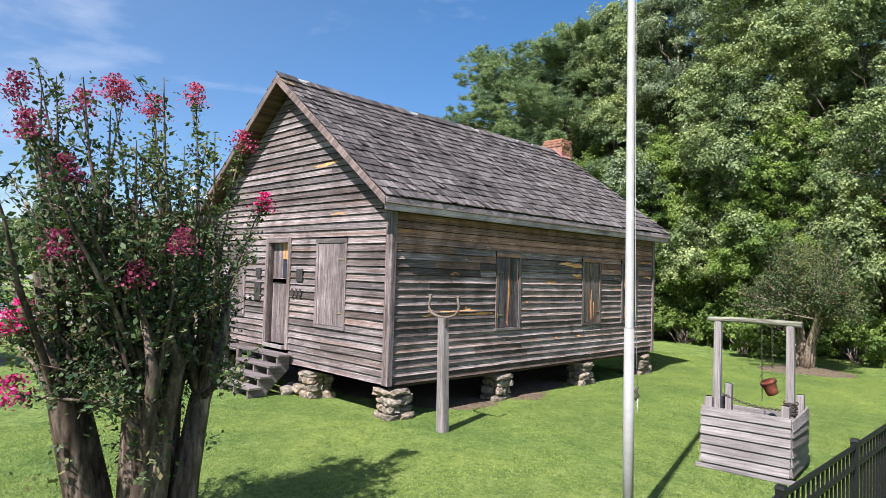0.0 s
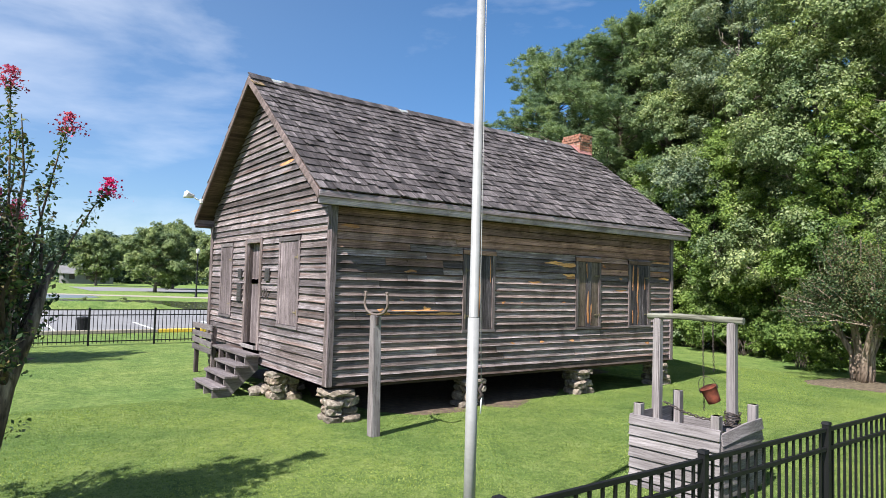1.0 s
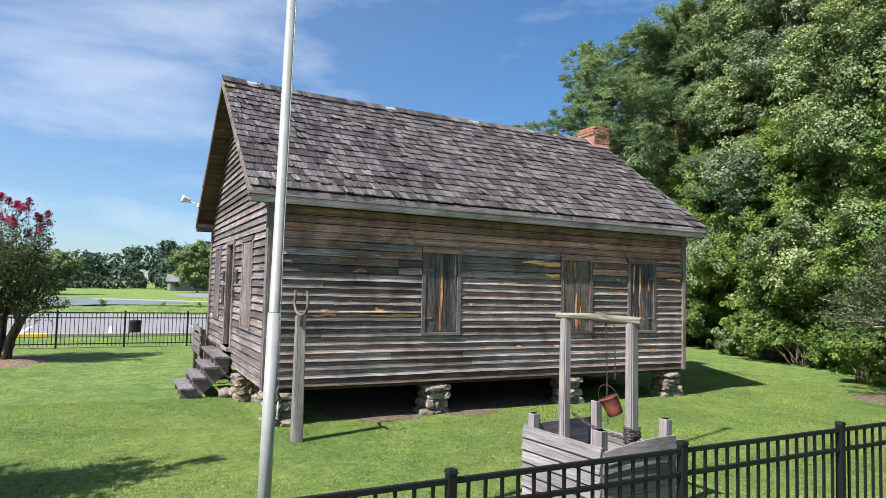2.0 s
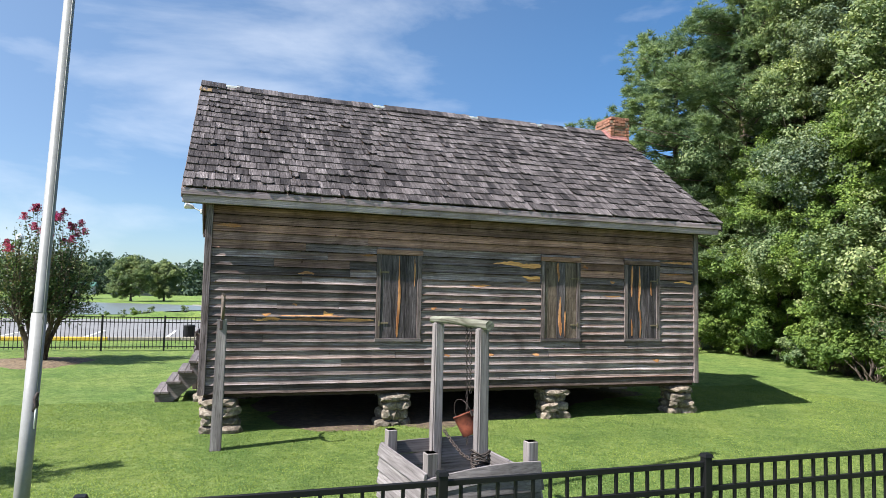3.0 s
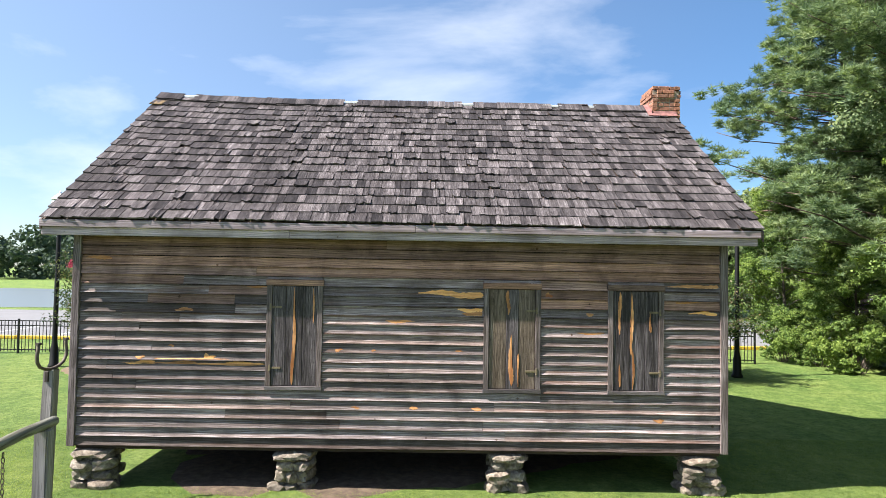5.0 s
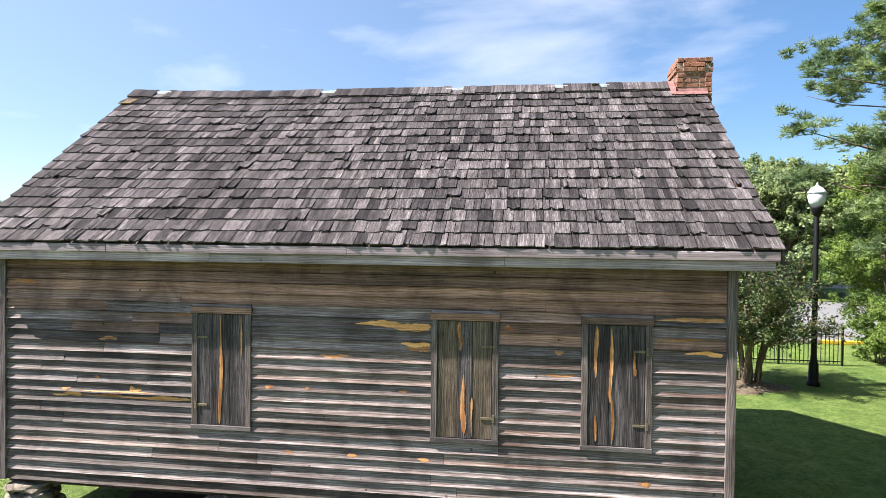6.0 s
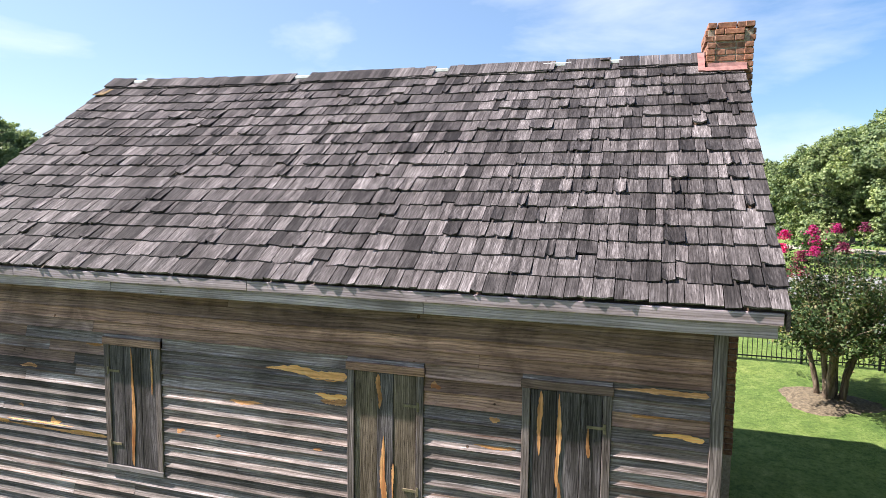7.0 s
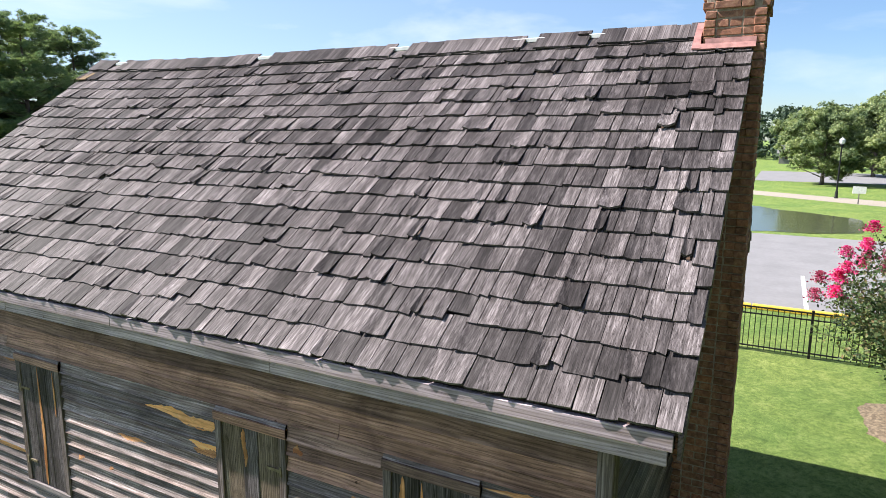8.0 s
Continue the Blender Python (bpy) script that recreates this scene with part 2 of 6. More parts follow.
M_SHUTTER_TAN = wood("tan_shutter_wood", (0, 0, 1), (0.03, 0.023, 0.016), (0.13, 0.105, 0.075), (0.28, 0.24, 0.185), spread=0.6, low=3, high=70, streaks=0.6, silver=0.8, cracks=0.7, stain_scale=2.0, blush=0.7)
M_GREY_POST = wood("silvered_post_wood", (0, 0, 1), (0.09, 0.08, 0.07), (0.27, 0.245, 0.225), (0.42, 0.395, 0.365), spread=0.25, stain=0.4, low=2.0, soften=0.1, cracks=0.4, streaks=0.4, bump_mm=0.8, rings=0.22)
M_PALE_BOARD = wood("pale_shutter_wood", (0, 0, 1), (0.04, 0.034, 0.03), (0.185, 0.163, 0.149), (0.34, 0.31, 0.295), spread=0.45, stain=0.7, low=2.4, streaks=0.5, cracks=0.7, blush=0.7)
M_STEP_X = wood("worn_step_wood", (1, 0.1, 0), (0.06, 0.05, 0.045), (0.15, 0.13, 0.12), (0.29, 0.265, 0.25), spread=0.5, stain=0.5, low=2.2, soften=0.14, cracks=0.35, streaks=0.3, bump_mm=0.8, rings=0.22)
M_STEP_Y = wood("worn_step_side_wood", (-0.1, 1, 0), (0.05, 0.042, 0.037), (0.145, 0.125, 0.115), (0.29, 0.265, 0.25), spread=0.5, stain=0.5, silver=1.0, low=2.2, soften=0.14, cracks=0.35, streaks=0.3, bump_mm=0.8, rings=0.22)
M_PLANK_X = wood("silvered_plank_wood", (1, 0.1, 0), (0.06, 0.05, 0.045), (0.25, 0.23, 0.215), (0.42, 0.395, 0.38), spread=0.5, stain=0.5, low=2.2, soften=0.14, cracks=0.35, streaks=0.3, bump_mm=0.8, rings=0.22)
M_PLANK_Y = wood("silvered_side_plank_wood", (-0.1, 1, 0), (0.05, 0.042, 0.037), (0.22, 0.20, 0.187), (0.38, 0.355, 0.34), spread=0.5, stain=0.5, silver=1.0, low=2.2, soften=0.14, cracks=0.35, streaks=0.3, bump_mm=0.8, rings=0.22)
M_FASCIA = wood("weathered_fascia_wood", (0, 1, 0), (0.15, 0.132, 0.122), (0.40, 0.372, 0.355), (0.70, 0.67, 0.65), spread=0.7, stain=0.8, low=1.3, high=60, stain_scale=1.3, knots=0.8, silver=0.8, warm=(0.21, 0.15, 0.115), warm_part=0.55, streaks=0.35, cracks=0.45, rings=0.5, blush=1.5, soften=0.1)
M_RAKE = wood("weathered_rake_wood", (1, 0, 0.73), (0.05, 0.04, 0.035), (0.20, 0.165, 0.14), (0.32, 0.28, 0.245), spread=0.3, blush=0.7)
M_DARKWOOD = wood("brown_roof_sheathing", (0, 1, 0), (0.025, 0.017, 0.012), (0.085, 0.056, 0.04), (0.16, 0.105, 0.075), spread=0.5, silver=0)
M_BARE = wood("bare_heartwood", (0, 1, 0), (0.22, 0.085, 0.028), (0.56, 0.29, 0.11), (0.80, 0.55, 0.28), spread=0.6, stain=0.45, low=3, high=60, silver=0, stain_scale=5.0, streaks=0.45, cracks=0.4, warm=(0.30, 0.09, 0.035), warm_part=0.8, rings=0.25, blush=1.2)
M_BARE_PALE = wood("pale_bare_heartwood", (0, 1, 0), (0.62, 0.27, 0.070), (0.98, 0.54, 0.18), (1.0, 0.74, 0.38), spread=0.2, stain=0.3, low=3, high=50, silver=0, stain_scale=4.0, streaks=0.3, cracks=0.25, warm=(0.50, 0.18, 0.06), warm_part=0.5, rings=0.2, blush=1.2)
M_BARE_UP = wood("bare_heartwood_upright", (0, 0, 1), (0.22, 0.085, 0.028), (0.58, 0.30, 0.12), (0.82, 0.56, 0.28), spread=0.6, stain=0.6, low=3, high=60, silver=0, stain_scale=5.0, streaks=0.65, cracks=0.4, warm=(0.30, 0.09, 0.035), warm_part=0.8, rings=0.25, blush=1.2)
M_SHINGLE = wood("weathered_shingle", (-1, 0, 0.73), (0.0180, 0.0150, 0.0143), (0.0960, 0.0830, 0.0800), (0.2850, 0.2580, 0.2520), low=1.6, high=95, spread=1.2, stain=0.75, stain_scale=0.9, streaks=0.55, cracks=0.75, silver=0.6, rings=0.25, rough=0.75)
M_SHINGLE_NEW = wood("newer_tan_shingle", (-1, 0, 0.73), (0.10, 0.065, 0.035), (0.26, 0.18, 0.10), (0.40, 0.29, 0.17), low=1.6, high=95, spread=0.2, silver=0, rings=0.25, rough=0.75)
M_STONE = stone_like("field_stone", (0.055, 0.044, 0.036), (0.195, 0.168, 0.14), (0.38, 0.345, 0.30), scale=13, bump_mm=9)
M_BRICK = stone_like("old_brick", (0.13, 0.068, 0.050), (0.29, 0.138, 0.094), (0.43, 0.245, 0.175), scale=22, bump_mm=3)
M_MORTAR = stone_like("lime_mortar", (0.20, 0.155, 0.13), (0.31, 0.255, 0.215), (0.42, 0.37, 0.32), scale=30, bump_mm=3)
M_FLASH = plain("faded_red_metal", (0.33, 0.155, 0.14), 0.6, 0.0, 0.35, 14, 1)
M_WHITE = plain("white_metal", (0.78, 0.78, 0.76), 0.5)
M_POLE = plain("dull_aluminium_pole", (0.29, 0.285, 0.275), 0.42, 0.0, 0.16, 4)
M_BLACK = plain("black_powder_coat", (0.007, 0.007, 0.0075), 0.55, 0.0, 0.2, 5, 0.0, 0.3)
M_IRON = plain("dark_rusty_iron", (0.06, 0.045, 0.04), 0.7, 0.3, 0.3, 20, 1)
M_FORK = plain("weathered_fork_iron", (0.15, 0.115, 0.095), 0.75, 0.2, 0.35, 20, 1)
M_RUST = plain("rusted_bucket_metal", (0.20, 0.05, 0.025), 0.85, 0.0, 0.5, 14, 2)
M_BRASS = plain("dull_hinge_metal", (0.20, 0.155, 0.095), 0.7, 0.2, 0.4, 25, 1)
M_GLASSLAMP = plain("frosted_lamp_globe", (0.75, 0.77, 0.78), 0.25, 0.0, 0.05, 5)
M_PLAQUE = plain("dark_plaque", (0.05, 0.045, 0.045), 0.5, 0.2, 0.3, 12)
M_YELLOW = plain("worn_yellow_paint", (0.75, 0.48, 0.05), 0.7, 0.0, 0.25, 6)
M_STALL = plain("white_road_paint", (0.72, 0.72, 0.70), 0.8, 0.0, 0.2, 6)
M_CONCRETE = plain("pale_concrete", (0.31, 0.27, 0.22), 0.9, 0.0, 0.2, 6, 2)
M_ASPHALT = plain("bleached_asphalt", (0.20, 0.195, 0.20), 0.92, 0.0, 0.12, 0.6, 3)
M_MULCH = stone_like("dry_mulch", (0.05, 0.038, 0.026), (0.13, 0.103, 0.07), (0.25, 0.205, 0.145), scale=16, bump_mm=20)
M_DIRT = stone_like("bare_earth", (0.07, 0.05, 0.035), (0.15, 0.11, 0.08), (0.24, 0.18, 0.13), scale=8, bump_mm=15)
M_BARK = wood("grey_bark", (0, 0, 1), (0.05, 0.04, 0.03), (0.16, 0.13, 0.10), (0.27, 0.23, 0.19), low=3, high=22, spread=0.3, bump_mm=12, local=True)
M_MYRTLE_BARK = wood("smooth_flaking_bark", (0, 0, 1), (0.09, 0.063, 0.046), (0.27, 0.205, 0.155), (0.46, 0.38, 0.30), low=3, high=14, spread=0.5, bump_mm=6, local=True, silver=0)
M_MYRTLE_BARK_DARK = wood("dark_flaking_bark", (0, 0, 1), (0.026, 0.018, 0.014), (0.115, 0.085, 0.067), (0.38, 0.31, 0.25), low=3, high=14, spread=0.6, bump_mm=10, local=True, silver=0)
M_PINE_BARK = wood("pine_bark", (0, 0, 1), (0.05, 0.035, 0.025), (0.14, 0.10, 0.075), (0.22, 0.16, 0.12), low=4, high=14, spread=0.3, bump_mm=12, local=True)
M_LEAF = leafy("broad_leaves", ((0.071, 0.114, 0.056), (0.178, 0.243, 0.106), (0.265, 0.327, 0.150), (0.377, 0.426, 0.237)), 0.30, 0.5)
M_LEAF_DARK = leafy("dark_leaves", ((0.075, 0.113, 0.076), (0.185, 0.240, 0.146), (0.320, 0.367, 0.241)), 0.32, 0.5)
M_LEAF_BRIGHT = leafy("bright_leaves", ((0.075, 0.130, 0.036), (0.170, 0.255, 0.062), (0.270, 0.360, 0.100)), 0.32, 0.55)
M_LEAF_MYRTLE = leafy("myrtle_leaves", ((0.025, 0.052, 0.025), (0.063, 0.106, 0.044), (0.126, 0.178, 0.076), (0.172, 0.132, 0.071)), 0.22, 0.45)
M_LEAF_FAR = leafy("hazy_far_leaves", ((0.045, 0.075, 0.055), (0.070, 0.105, 0.075), (0.100, 0.140, 0.100)), 0.2, 0.8)
M_NEEDLE = leafy("pine_needles", ((0.100, 0.155, 0.090), (0.205, 0.285, 0.150), (0.320, 0.395, 0.225)), 0.36, 0.55)
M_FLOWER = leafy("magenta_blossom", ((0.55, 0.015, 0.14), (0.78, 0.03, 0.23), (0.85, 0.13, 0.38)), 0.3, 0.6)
# duller copy of the blossom, with the crown's shade put into its colour
M_FLOWER_DULL = leafy("shade_dulled_blossom", ((0.24, 0.03, 0.09), (0.42, 0.06, 0.16), (0.50, 0.15, 0.25)), 0.35, 0.6)
M_GRASS = leafy("grass_blades", ((0.125, 0.196, 0.047), (0.198, 0.276, 0.068), (0.260, 0.334, 0.093), (0.343, 0.392, 0.145)), 0.4, 0.6)


def lawn():
    mat, nt, bsdf = nodes_of("mown_lawn")
    src = nt.nodes.new("ShaderNodeNewGeometry").outputs["Position"]
    big = noise_node(nt, src, 0.35, 4.0, 0.55)
    mid = noise_node(nt, src, 2.6, 6.0, 0.65, 0.4)
    fine = noise_node(nt, src, 55.0, 4.0, 0.7)
    a = ramp_node(nt, mid.outputs["Fac"], ((0.28, (0.095, 0.155, 0.042)), (0.5, (0.155, 0.228, 0.060)), (0.72, (0.235, 0.300, 0.098)))).outputs["Color"]
    b = ramp_node(nt, big.outputs["Fac"], ((0.35, (0.78, 0.88, 0.8)), (0.65, (1.2, 1.1, 1.05)))).outputs["Color"]
    c = ramp_node(nt, fine.outputs["Fac"], ((0.32, (0.32, 0.36, 0.28)), (0.5, (0.95, 0.95, 0.9)), (0.66, (1.45, 1.4, 1.4)))).outputs["Color"]
    tuft = noise_node(nt, src, 11.0, 5.0, 0.7, 0.3)
    d = ramp_node(nt, tuft.outputs["Fac"], ((0.36, (0.62, 0.68, 0.6)), (0.5, (1, 1, 1)), (0.66, (1.3, 1.22, 1.3)))).outputs["Color"]
    col = mixed(nt, "MULTIPLY", 0.8, mixed(nt, "MULTIPLY", 1.0, a, b), c)
    col = mixed(nt, "MULTIPLY", 1.0, col, d)
    link(nt, col, bsdf.inputs["Base Color"])
    bsdf.inputs["Roughness"].default_value = 0.85
    bsdf.inputs["Specular IOR Level"].default_value = 0.2
    bump(nt, bsdf, fine.outputs["Fac"], 1.0, 0.04)
    return mat


def pond(name, color, rough):
    mat, nt, bsdf = nodes_of(name)
    src = nt.nodes.new("ShaderNodeNewGeometry").outputs["Position"]
    n = noise_node(nt, src, 1.3, 3.0, 0.5)
    bsdf.inputs["Base Color"].default_value = (*color, 1)
    bsdf.inputs["Roughness"].default_value = rough
    bump(nt, bsdf, n.outputs["Fac"], 0.25, 0.03)
    return mat


M_LAWN = lawn()
M_WATER = pond("pond_water", (0.15, 0.17, 0.165), 0.32)
M_WATER_GREEN = pond("green_pond_water", (0.07, 0.08, 0.04), 0.12)


# ---------------------------------------------------------------- mesh helpers
def part(name, bm, material, parent=None, label="", m=None):
    """Links a bmesh as one mesh object, under a thing where one is given."""
    me = bpy.data.meshes.new(name)
    bm.normal_update()
    bm.to_mesh(me)
    bm.free()
    me.materials.append(material)
    ob = new(name, me)
    if parent:
        ob.parent = parent
    if m is not None:
        ob.matrix_basis = m
    if label:
        tagged(ob, label=label)
    return ob


def piece(name, me, parent, m=None):
    ob = new(name, me)
    ob.parent = parent
    if m is not None:
        ob.matrix_basis = m
    return ob


def mesh_from(name, verts, faces, material, smooth=False):
    me = bpy.data.meshes.new(name)
    me.from_pydata(verts, [], faces)
    me.materials.append(material)
    if smooth:
        me.polygons.foreach_set("use_smooth", [True] * len(me.polygons))
    me.update()
    return me


def hexa(bm, p):
    """A six-sided block from eight corners: bottom ring, then top ring."""
    v = [bm.verts.new(c) for c in p]
    for f in ((3, 2, 1, 0), (4, 5, 6, 7), (0, 1, 5, 4), (1, 2, 6, 5), (2, 3, 7, 6), (3, 0, 4, 7)):
        bm.faces.new([v[i] for i in f])
    return v


def block(bm, lo, hi):
    (a, b, c), (d, e, f) = lo, hi
    return hexa(bm, [(a, b, c), (d, b, c), (d, e, c), (a, e, c), (a, b, f), (d, b, f), (d, e, f), (a, e, f)])


def bevelled(lo, hi, w=0.006, seg=1):
    bm = bmesh.new()
    block(bm, lo, hi)
    bmesh.ops.bevel(bm, geom=bm.edges[:], offset=w, segments=seg, affect="EDGES", profile=0.5)
    return bm


def tube(bm, pts, radii, sides=8, cap=True):
    """A tube along a line of points."""
    rings = []
    prev = None
    for i, p in enumerate(pts):
        p = Vector(p)
        d = (Vector(pts[min(i + 1, len(pts) - 1)]) - Vector(pts[max(i - 1, 0)])).normalized()
        ref = Vector((1, 0, 0)) if abs(d.x) < 0.8 else Vector((0, 1, 0))
        if prev is not None:
            ref = prev
        u = (ref - d * ref.dot(d)).normalized()
        prev = u
        w = d.cross(u)
        rings.append([bm.verts.new(p + (u * math.cos(a) + w * math.sin(a)) * radii[i]) for a in (2 * math.pi * k / sides for k in range(sides))])
    for a, b in zip(rings, rings[1:]):
        for k in range(sides):
            f = bm.faces.new((a[k], a[(k + 1) % sides], b[(k + 1) % sides], b[k]))
            f.smooth = True
    if cap:
        bm.faces.new(rings[0][::-1])
        bm.faces.new(rings[-1])


def lathe(bm, profile, sides=20, at=(0, 0, 0)):
    """A turned shape from (radius, height) pairs."""
    tube(bm, [(at[0], at[1], at[2] + h) for _, h in profile], [max(r, 0.001) for r, _ in profile], sides)


def empty(name, at=(0, 0, 0), rz=0.0):
    ob = new(name)
    ob.matrix_basis = pose(*at, 0, 0, rz)
    return ob


nrg = np.random.default_rng(11)


# ---------------------------------------------------------------- ground
def sheet(name, x0, x1, y0, y1, z, material, label, category, cuts=1):
    bm = bmesh.new()
    grid = [[bm.verts.new((x0 + (x1 - x0) * i / cuts, y0 + (y1 - y0) * j / cuts, z)) for j in range(cuts + 1)] for i in range(cuts + 1)]
    for i in range(cuts):
        for j in range(cuts):
            bm.faces.new((grid[i][j], grid[i + 1][j], grid[i + 1][j + 1], grid[i][j + 1]))
    return tagged(part(name, bm, material), label, category, kind="structure")


sheet("ground", -1200, 1200, -1200, 1200, 0.0, M_LAWN, "mown green lawn reaching to the horizon", "ground")
sheet("road", -34.0, -17.25, -70, 60, 0.012, M_ASPHALT, "pale sun-bleached asphalt parking lot beyond the fence", "parking lot")


def pond_sheet(cx, cy, rx, ry, turn, seed, label, material=M_WATER):
    """Water with a wandering shore."""
    bm = bmesh.new()
    n = 72
    ring = []
    for k in range(n):
        a = 2 * math.pi * k / n
        q = 1 + 0.06 * math.sin(3 * a + seed) + 0.04 * math.sin(7 * a + 2 * seed) + 0.015 * math.sin(17 * a)
        x, y = rx * q * math.cos(a), ry * q * math.sin(a)
        c, s_ = math.cos(turn), math.sin(turn)
        ring.append(bm.verts.new((cx + c * x - s_ * y, cy + s_ * x + c * y, 0.016)))
    bm.faces.new(ring)
    tagged(part("water", bm, material), label, "pond", kind="structure")


pond_sheet(-55.5, -38.0, 20.0, 42.0, 0.0, 1, "still grey pond behind the parking lot")
pond_sheet(-42.3, 3.6, 8.3, 10.6, radians(-28), 2, "narrow end of a green pond", M_WATER_GREEN)
bm = bmesh.new()
bm.faces.new([bm.verts.new(p) for p in ((-71.5, -4.0, 0.014), (-67.5, -4.0, 0.014), (-54.0, 15.6, 0.014), (-40.0, 42.0, 0.014), (-44.0, 42.0, 0.014), (-59.0, 16.0, 0.014))])
tagged(part("pavement", bm, M_CONCRETE), "pale path behind the pond", "path", kind="structure")
sheet("road", -106.0, -81.0, 6.5, 70, 0.016, M_ASPHALT, "far pale road between lawns", "road")


def earth_patch(name, cx, cy, rx, ry, height, material, label, category, seed):
    """A low uneven mound."""
    r = random.Random(seed)
    bm = bmesh.new()
    rings, n = 7, 36
    wob = [1 + 0.16 * math.sin(3 * k * 2 * math.pi / n + seed) + r.uniform(-0.07, 0.07) for k in range(n)]
    top = bm.verts.new((cx, cy, height))
    prev = None
    for q in range(1, rings + 1):
        f = q / rings
        ring = []
        for k in range(n):
            a = 2 * math.pi * k / n
            z = height * (1 - f * f) + (r.uniform(-0.015, 0.02) if q < rings else 0) + 0.006 - (0.012 if q == rings else 0)
            ring.append(bm.verts.new((cx + rx * f * wob[k] * math.cos(a), cy + ry * f * wob[k] * math.sin(a), z)))
        for k in range(n):
            j = (k + 1) % n
            f_ = bm.faces.new((top, ring[k], ring[j])) if prev is None else bm.faces.new((prev[k], ring[k], ring[j], prev[j]))
            f_.smooth = True
        prev = ring
    return tagged(part(name, bm, material), label, category, kind="structure")


earth_patch("ground_bare", -3.25, 4.4, 3.35, 4.6, 0.02, M_DIRT, "bare shaded earth under the raised house", "bare earth", 3)

# ---------------------------------------------------------------- the house
L, WID = 8.75, 6.44                      # length along y, depth along -x
Z0, ZTOP, ROW = 0.565, 3.335, 0.1259
RIDGE_X, RIDGE_Z, EAVE_X, EAVE_Z = -3.22, 6.04, 0.22, 3.55
RAKE0, RAKE1 = -0.345, 9.14
PITCH = (RIDGE_Z - EAVE_Z) / (EAVE_X - RIDGE_X)
house = empty("schoolhouse", (0, 0, 0))
tagged(house, "raised one-room house of weathered grey clapboard on stone piers", "house")


def under_roof(x):
    """Height of the roof's underside over x."""
    return RIDGE_Z - 0.10 - abs(x - RIDGE_X) * PITCH


def wall_core(name, blocks):
    bm = bmesh.new()
    for lo, hi in blocks:
        block(bm, lo, hi)
    return part(name, bm, M_DARKWOOD, house)


T = 0.14
wall_front = wall_core("wall_front", [((-0.055 - T, 0.05, Z0), (-0.055, L - 0.05, ZTOP + 0.02))])
wall_back = wall_core("wall_back", [((-WID + 0.055, 0.05, Z0), (-WID + 0.055 + T, L - 0.05, ZTOP + 0.02))])
DOOR = (-3.86, -3.12, 0.865, 2.87)


def gable_core(name, y0, y1, door):
    bm = bmesh.new()
    xa, xb = -WID + 0.055, -0.055
    if door:
        block(bm, (xa, y0, Z0), (DOOR[0], y1, ZTOP))
        block(bm, (DOOR[1], y0, Z0), (xb, y1, ZTOP))
        block(bm, (DOOR[0], y0, Z0), (DOOR[1], y1, DOOR[2]))
        block(bm, (DOOR[0], y0, DOOR[3]), (DOOR[1], y1, ZTOP))
    else:
        block(bm, (xa, y0, Z0), (xb, y1, ZTOP))
    za = under_roof(xb)
    zt = ZTOP + 0.003
    p = [(xa, zt), (xb, zt), (xb, za), (RIDGE_X, under_roof(RIDGE_X)), (xa, za)]
    f = [bm.verts.new((x, y0, z)) for x, z in p]
    g = [bm.verts.new((x, y1, z)) for x, z in p]
    bm.faces.new(f)
    bm.faces.new(g[::-1])
    for i in range(5):
        j = (i + 1) % 5
        bm.faces.new((f[j], f[i], g[i], g[j]))
    return part(name, bm, M_DARKWOOD, house)


wall_gable = gable_core("wall_gable", 0.055, 0.055 + T, True)
wall_chimney = gable_core("wall_chimney_end", L - 0.055 - T, L - 0.055, False)

# floor frame under the walls, and the floor
bm = bmesh.new()
block(bm, (-WID + 0.06, 0.06, Z0 + 0.02), (-0.06, L - 0.06, Z0 + 0.12))
part("floor", bm, M_DARKWOOD, house)
for y0, y1, x0, x1 in ((0.08, L - 0.08, -0.30, -0.08), (0.08, L - 0.08, -WID + 0.08, -WID + 0.30), (0.08, 0.30, -WID + 0.31, -0.31), (L - 0.30, L - 0.08, -WID + 0.31, -0.31)):
    bm = bmesh.new()
    block(bm, (x0, y0, Z0 - 0.06), (x1, y1, Z0 + 0.018))
    part("sill_beam", bm, M_DARKWOOD, house)


CUP = 0.025                              # the lower edge of each old board has cupped outwards


def clapboard(parent, axis, a0, a1, b0, b1, z, h, out, material, r):
    """One lapped board. a0..a1: its lower edge along the wall, b0..b1: its upper edge. out: the sign of the outward normal and the wall's plane."""
    n = max(2, int((a1 - a0) / 0.55))
    sign, plane = out
    warp = r.uniform(-0.002, 0.004)
    ph = r.uniform(0, 6.28)
    verts, faces = [], []
    for i in range(n + 1):
        f = i / n
        lo_a, hi_a = a0 + (a1 - a0) * f, b0 + (b1 - b0) * f
        dz = r.uniform(-0.003, 0.002) + 0.002 * math.sin(f * 5 + ph)
        o = warp * math.sin(f * math.pi) + r.uniform(-0.001, 0.0015)
        knee = lo_a + (hi_a - lo_a) * CUP / h
        for along, depth, zz in ((lo_a, -0.028, z + dz), (lo_a, -0.010 + o, z + dz), (knee, -0.023 + o, z + dz + CUP), (hi_a, -0.042, z + h), (hi_a, -0.053, z + h)):
            d = plane + sign * depth
            verts.append((d, along, zz) if axis == "y" else (along, d, zz))
    for i in range(n):
        k = 5 * i
        for q in range(5):
            faces.append((k + q, k + (q + 1) % 5, k + 5 + (q + 1) % 5, k + 5 + q))
    faces += [(0, 4, 3, 2, 1), tuple(5 * n + q for q in range(5))]
    flip = (axis == "y") != (sign > 0)
    if flip:
        faces = [f[::-1] for f in faces]
    return piece("clapboard", mesh_from("clapboard", verts, faces, material), parent)


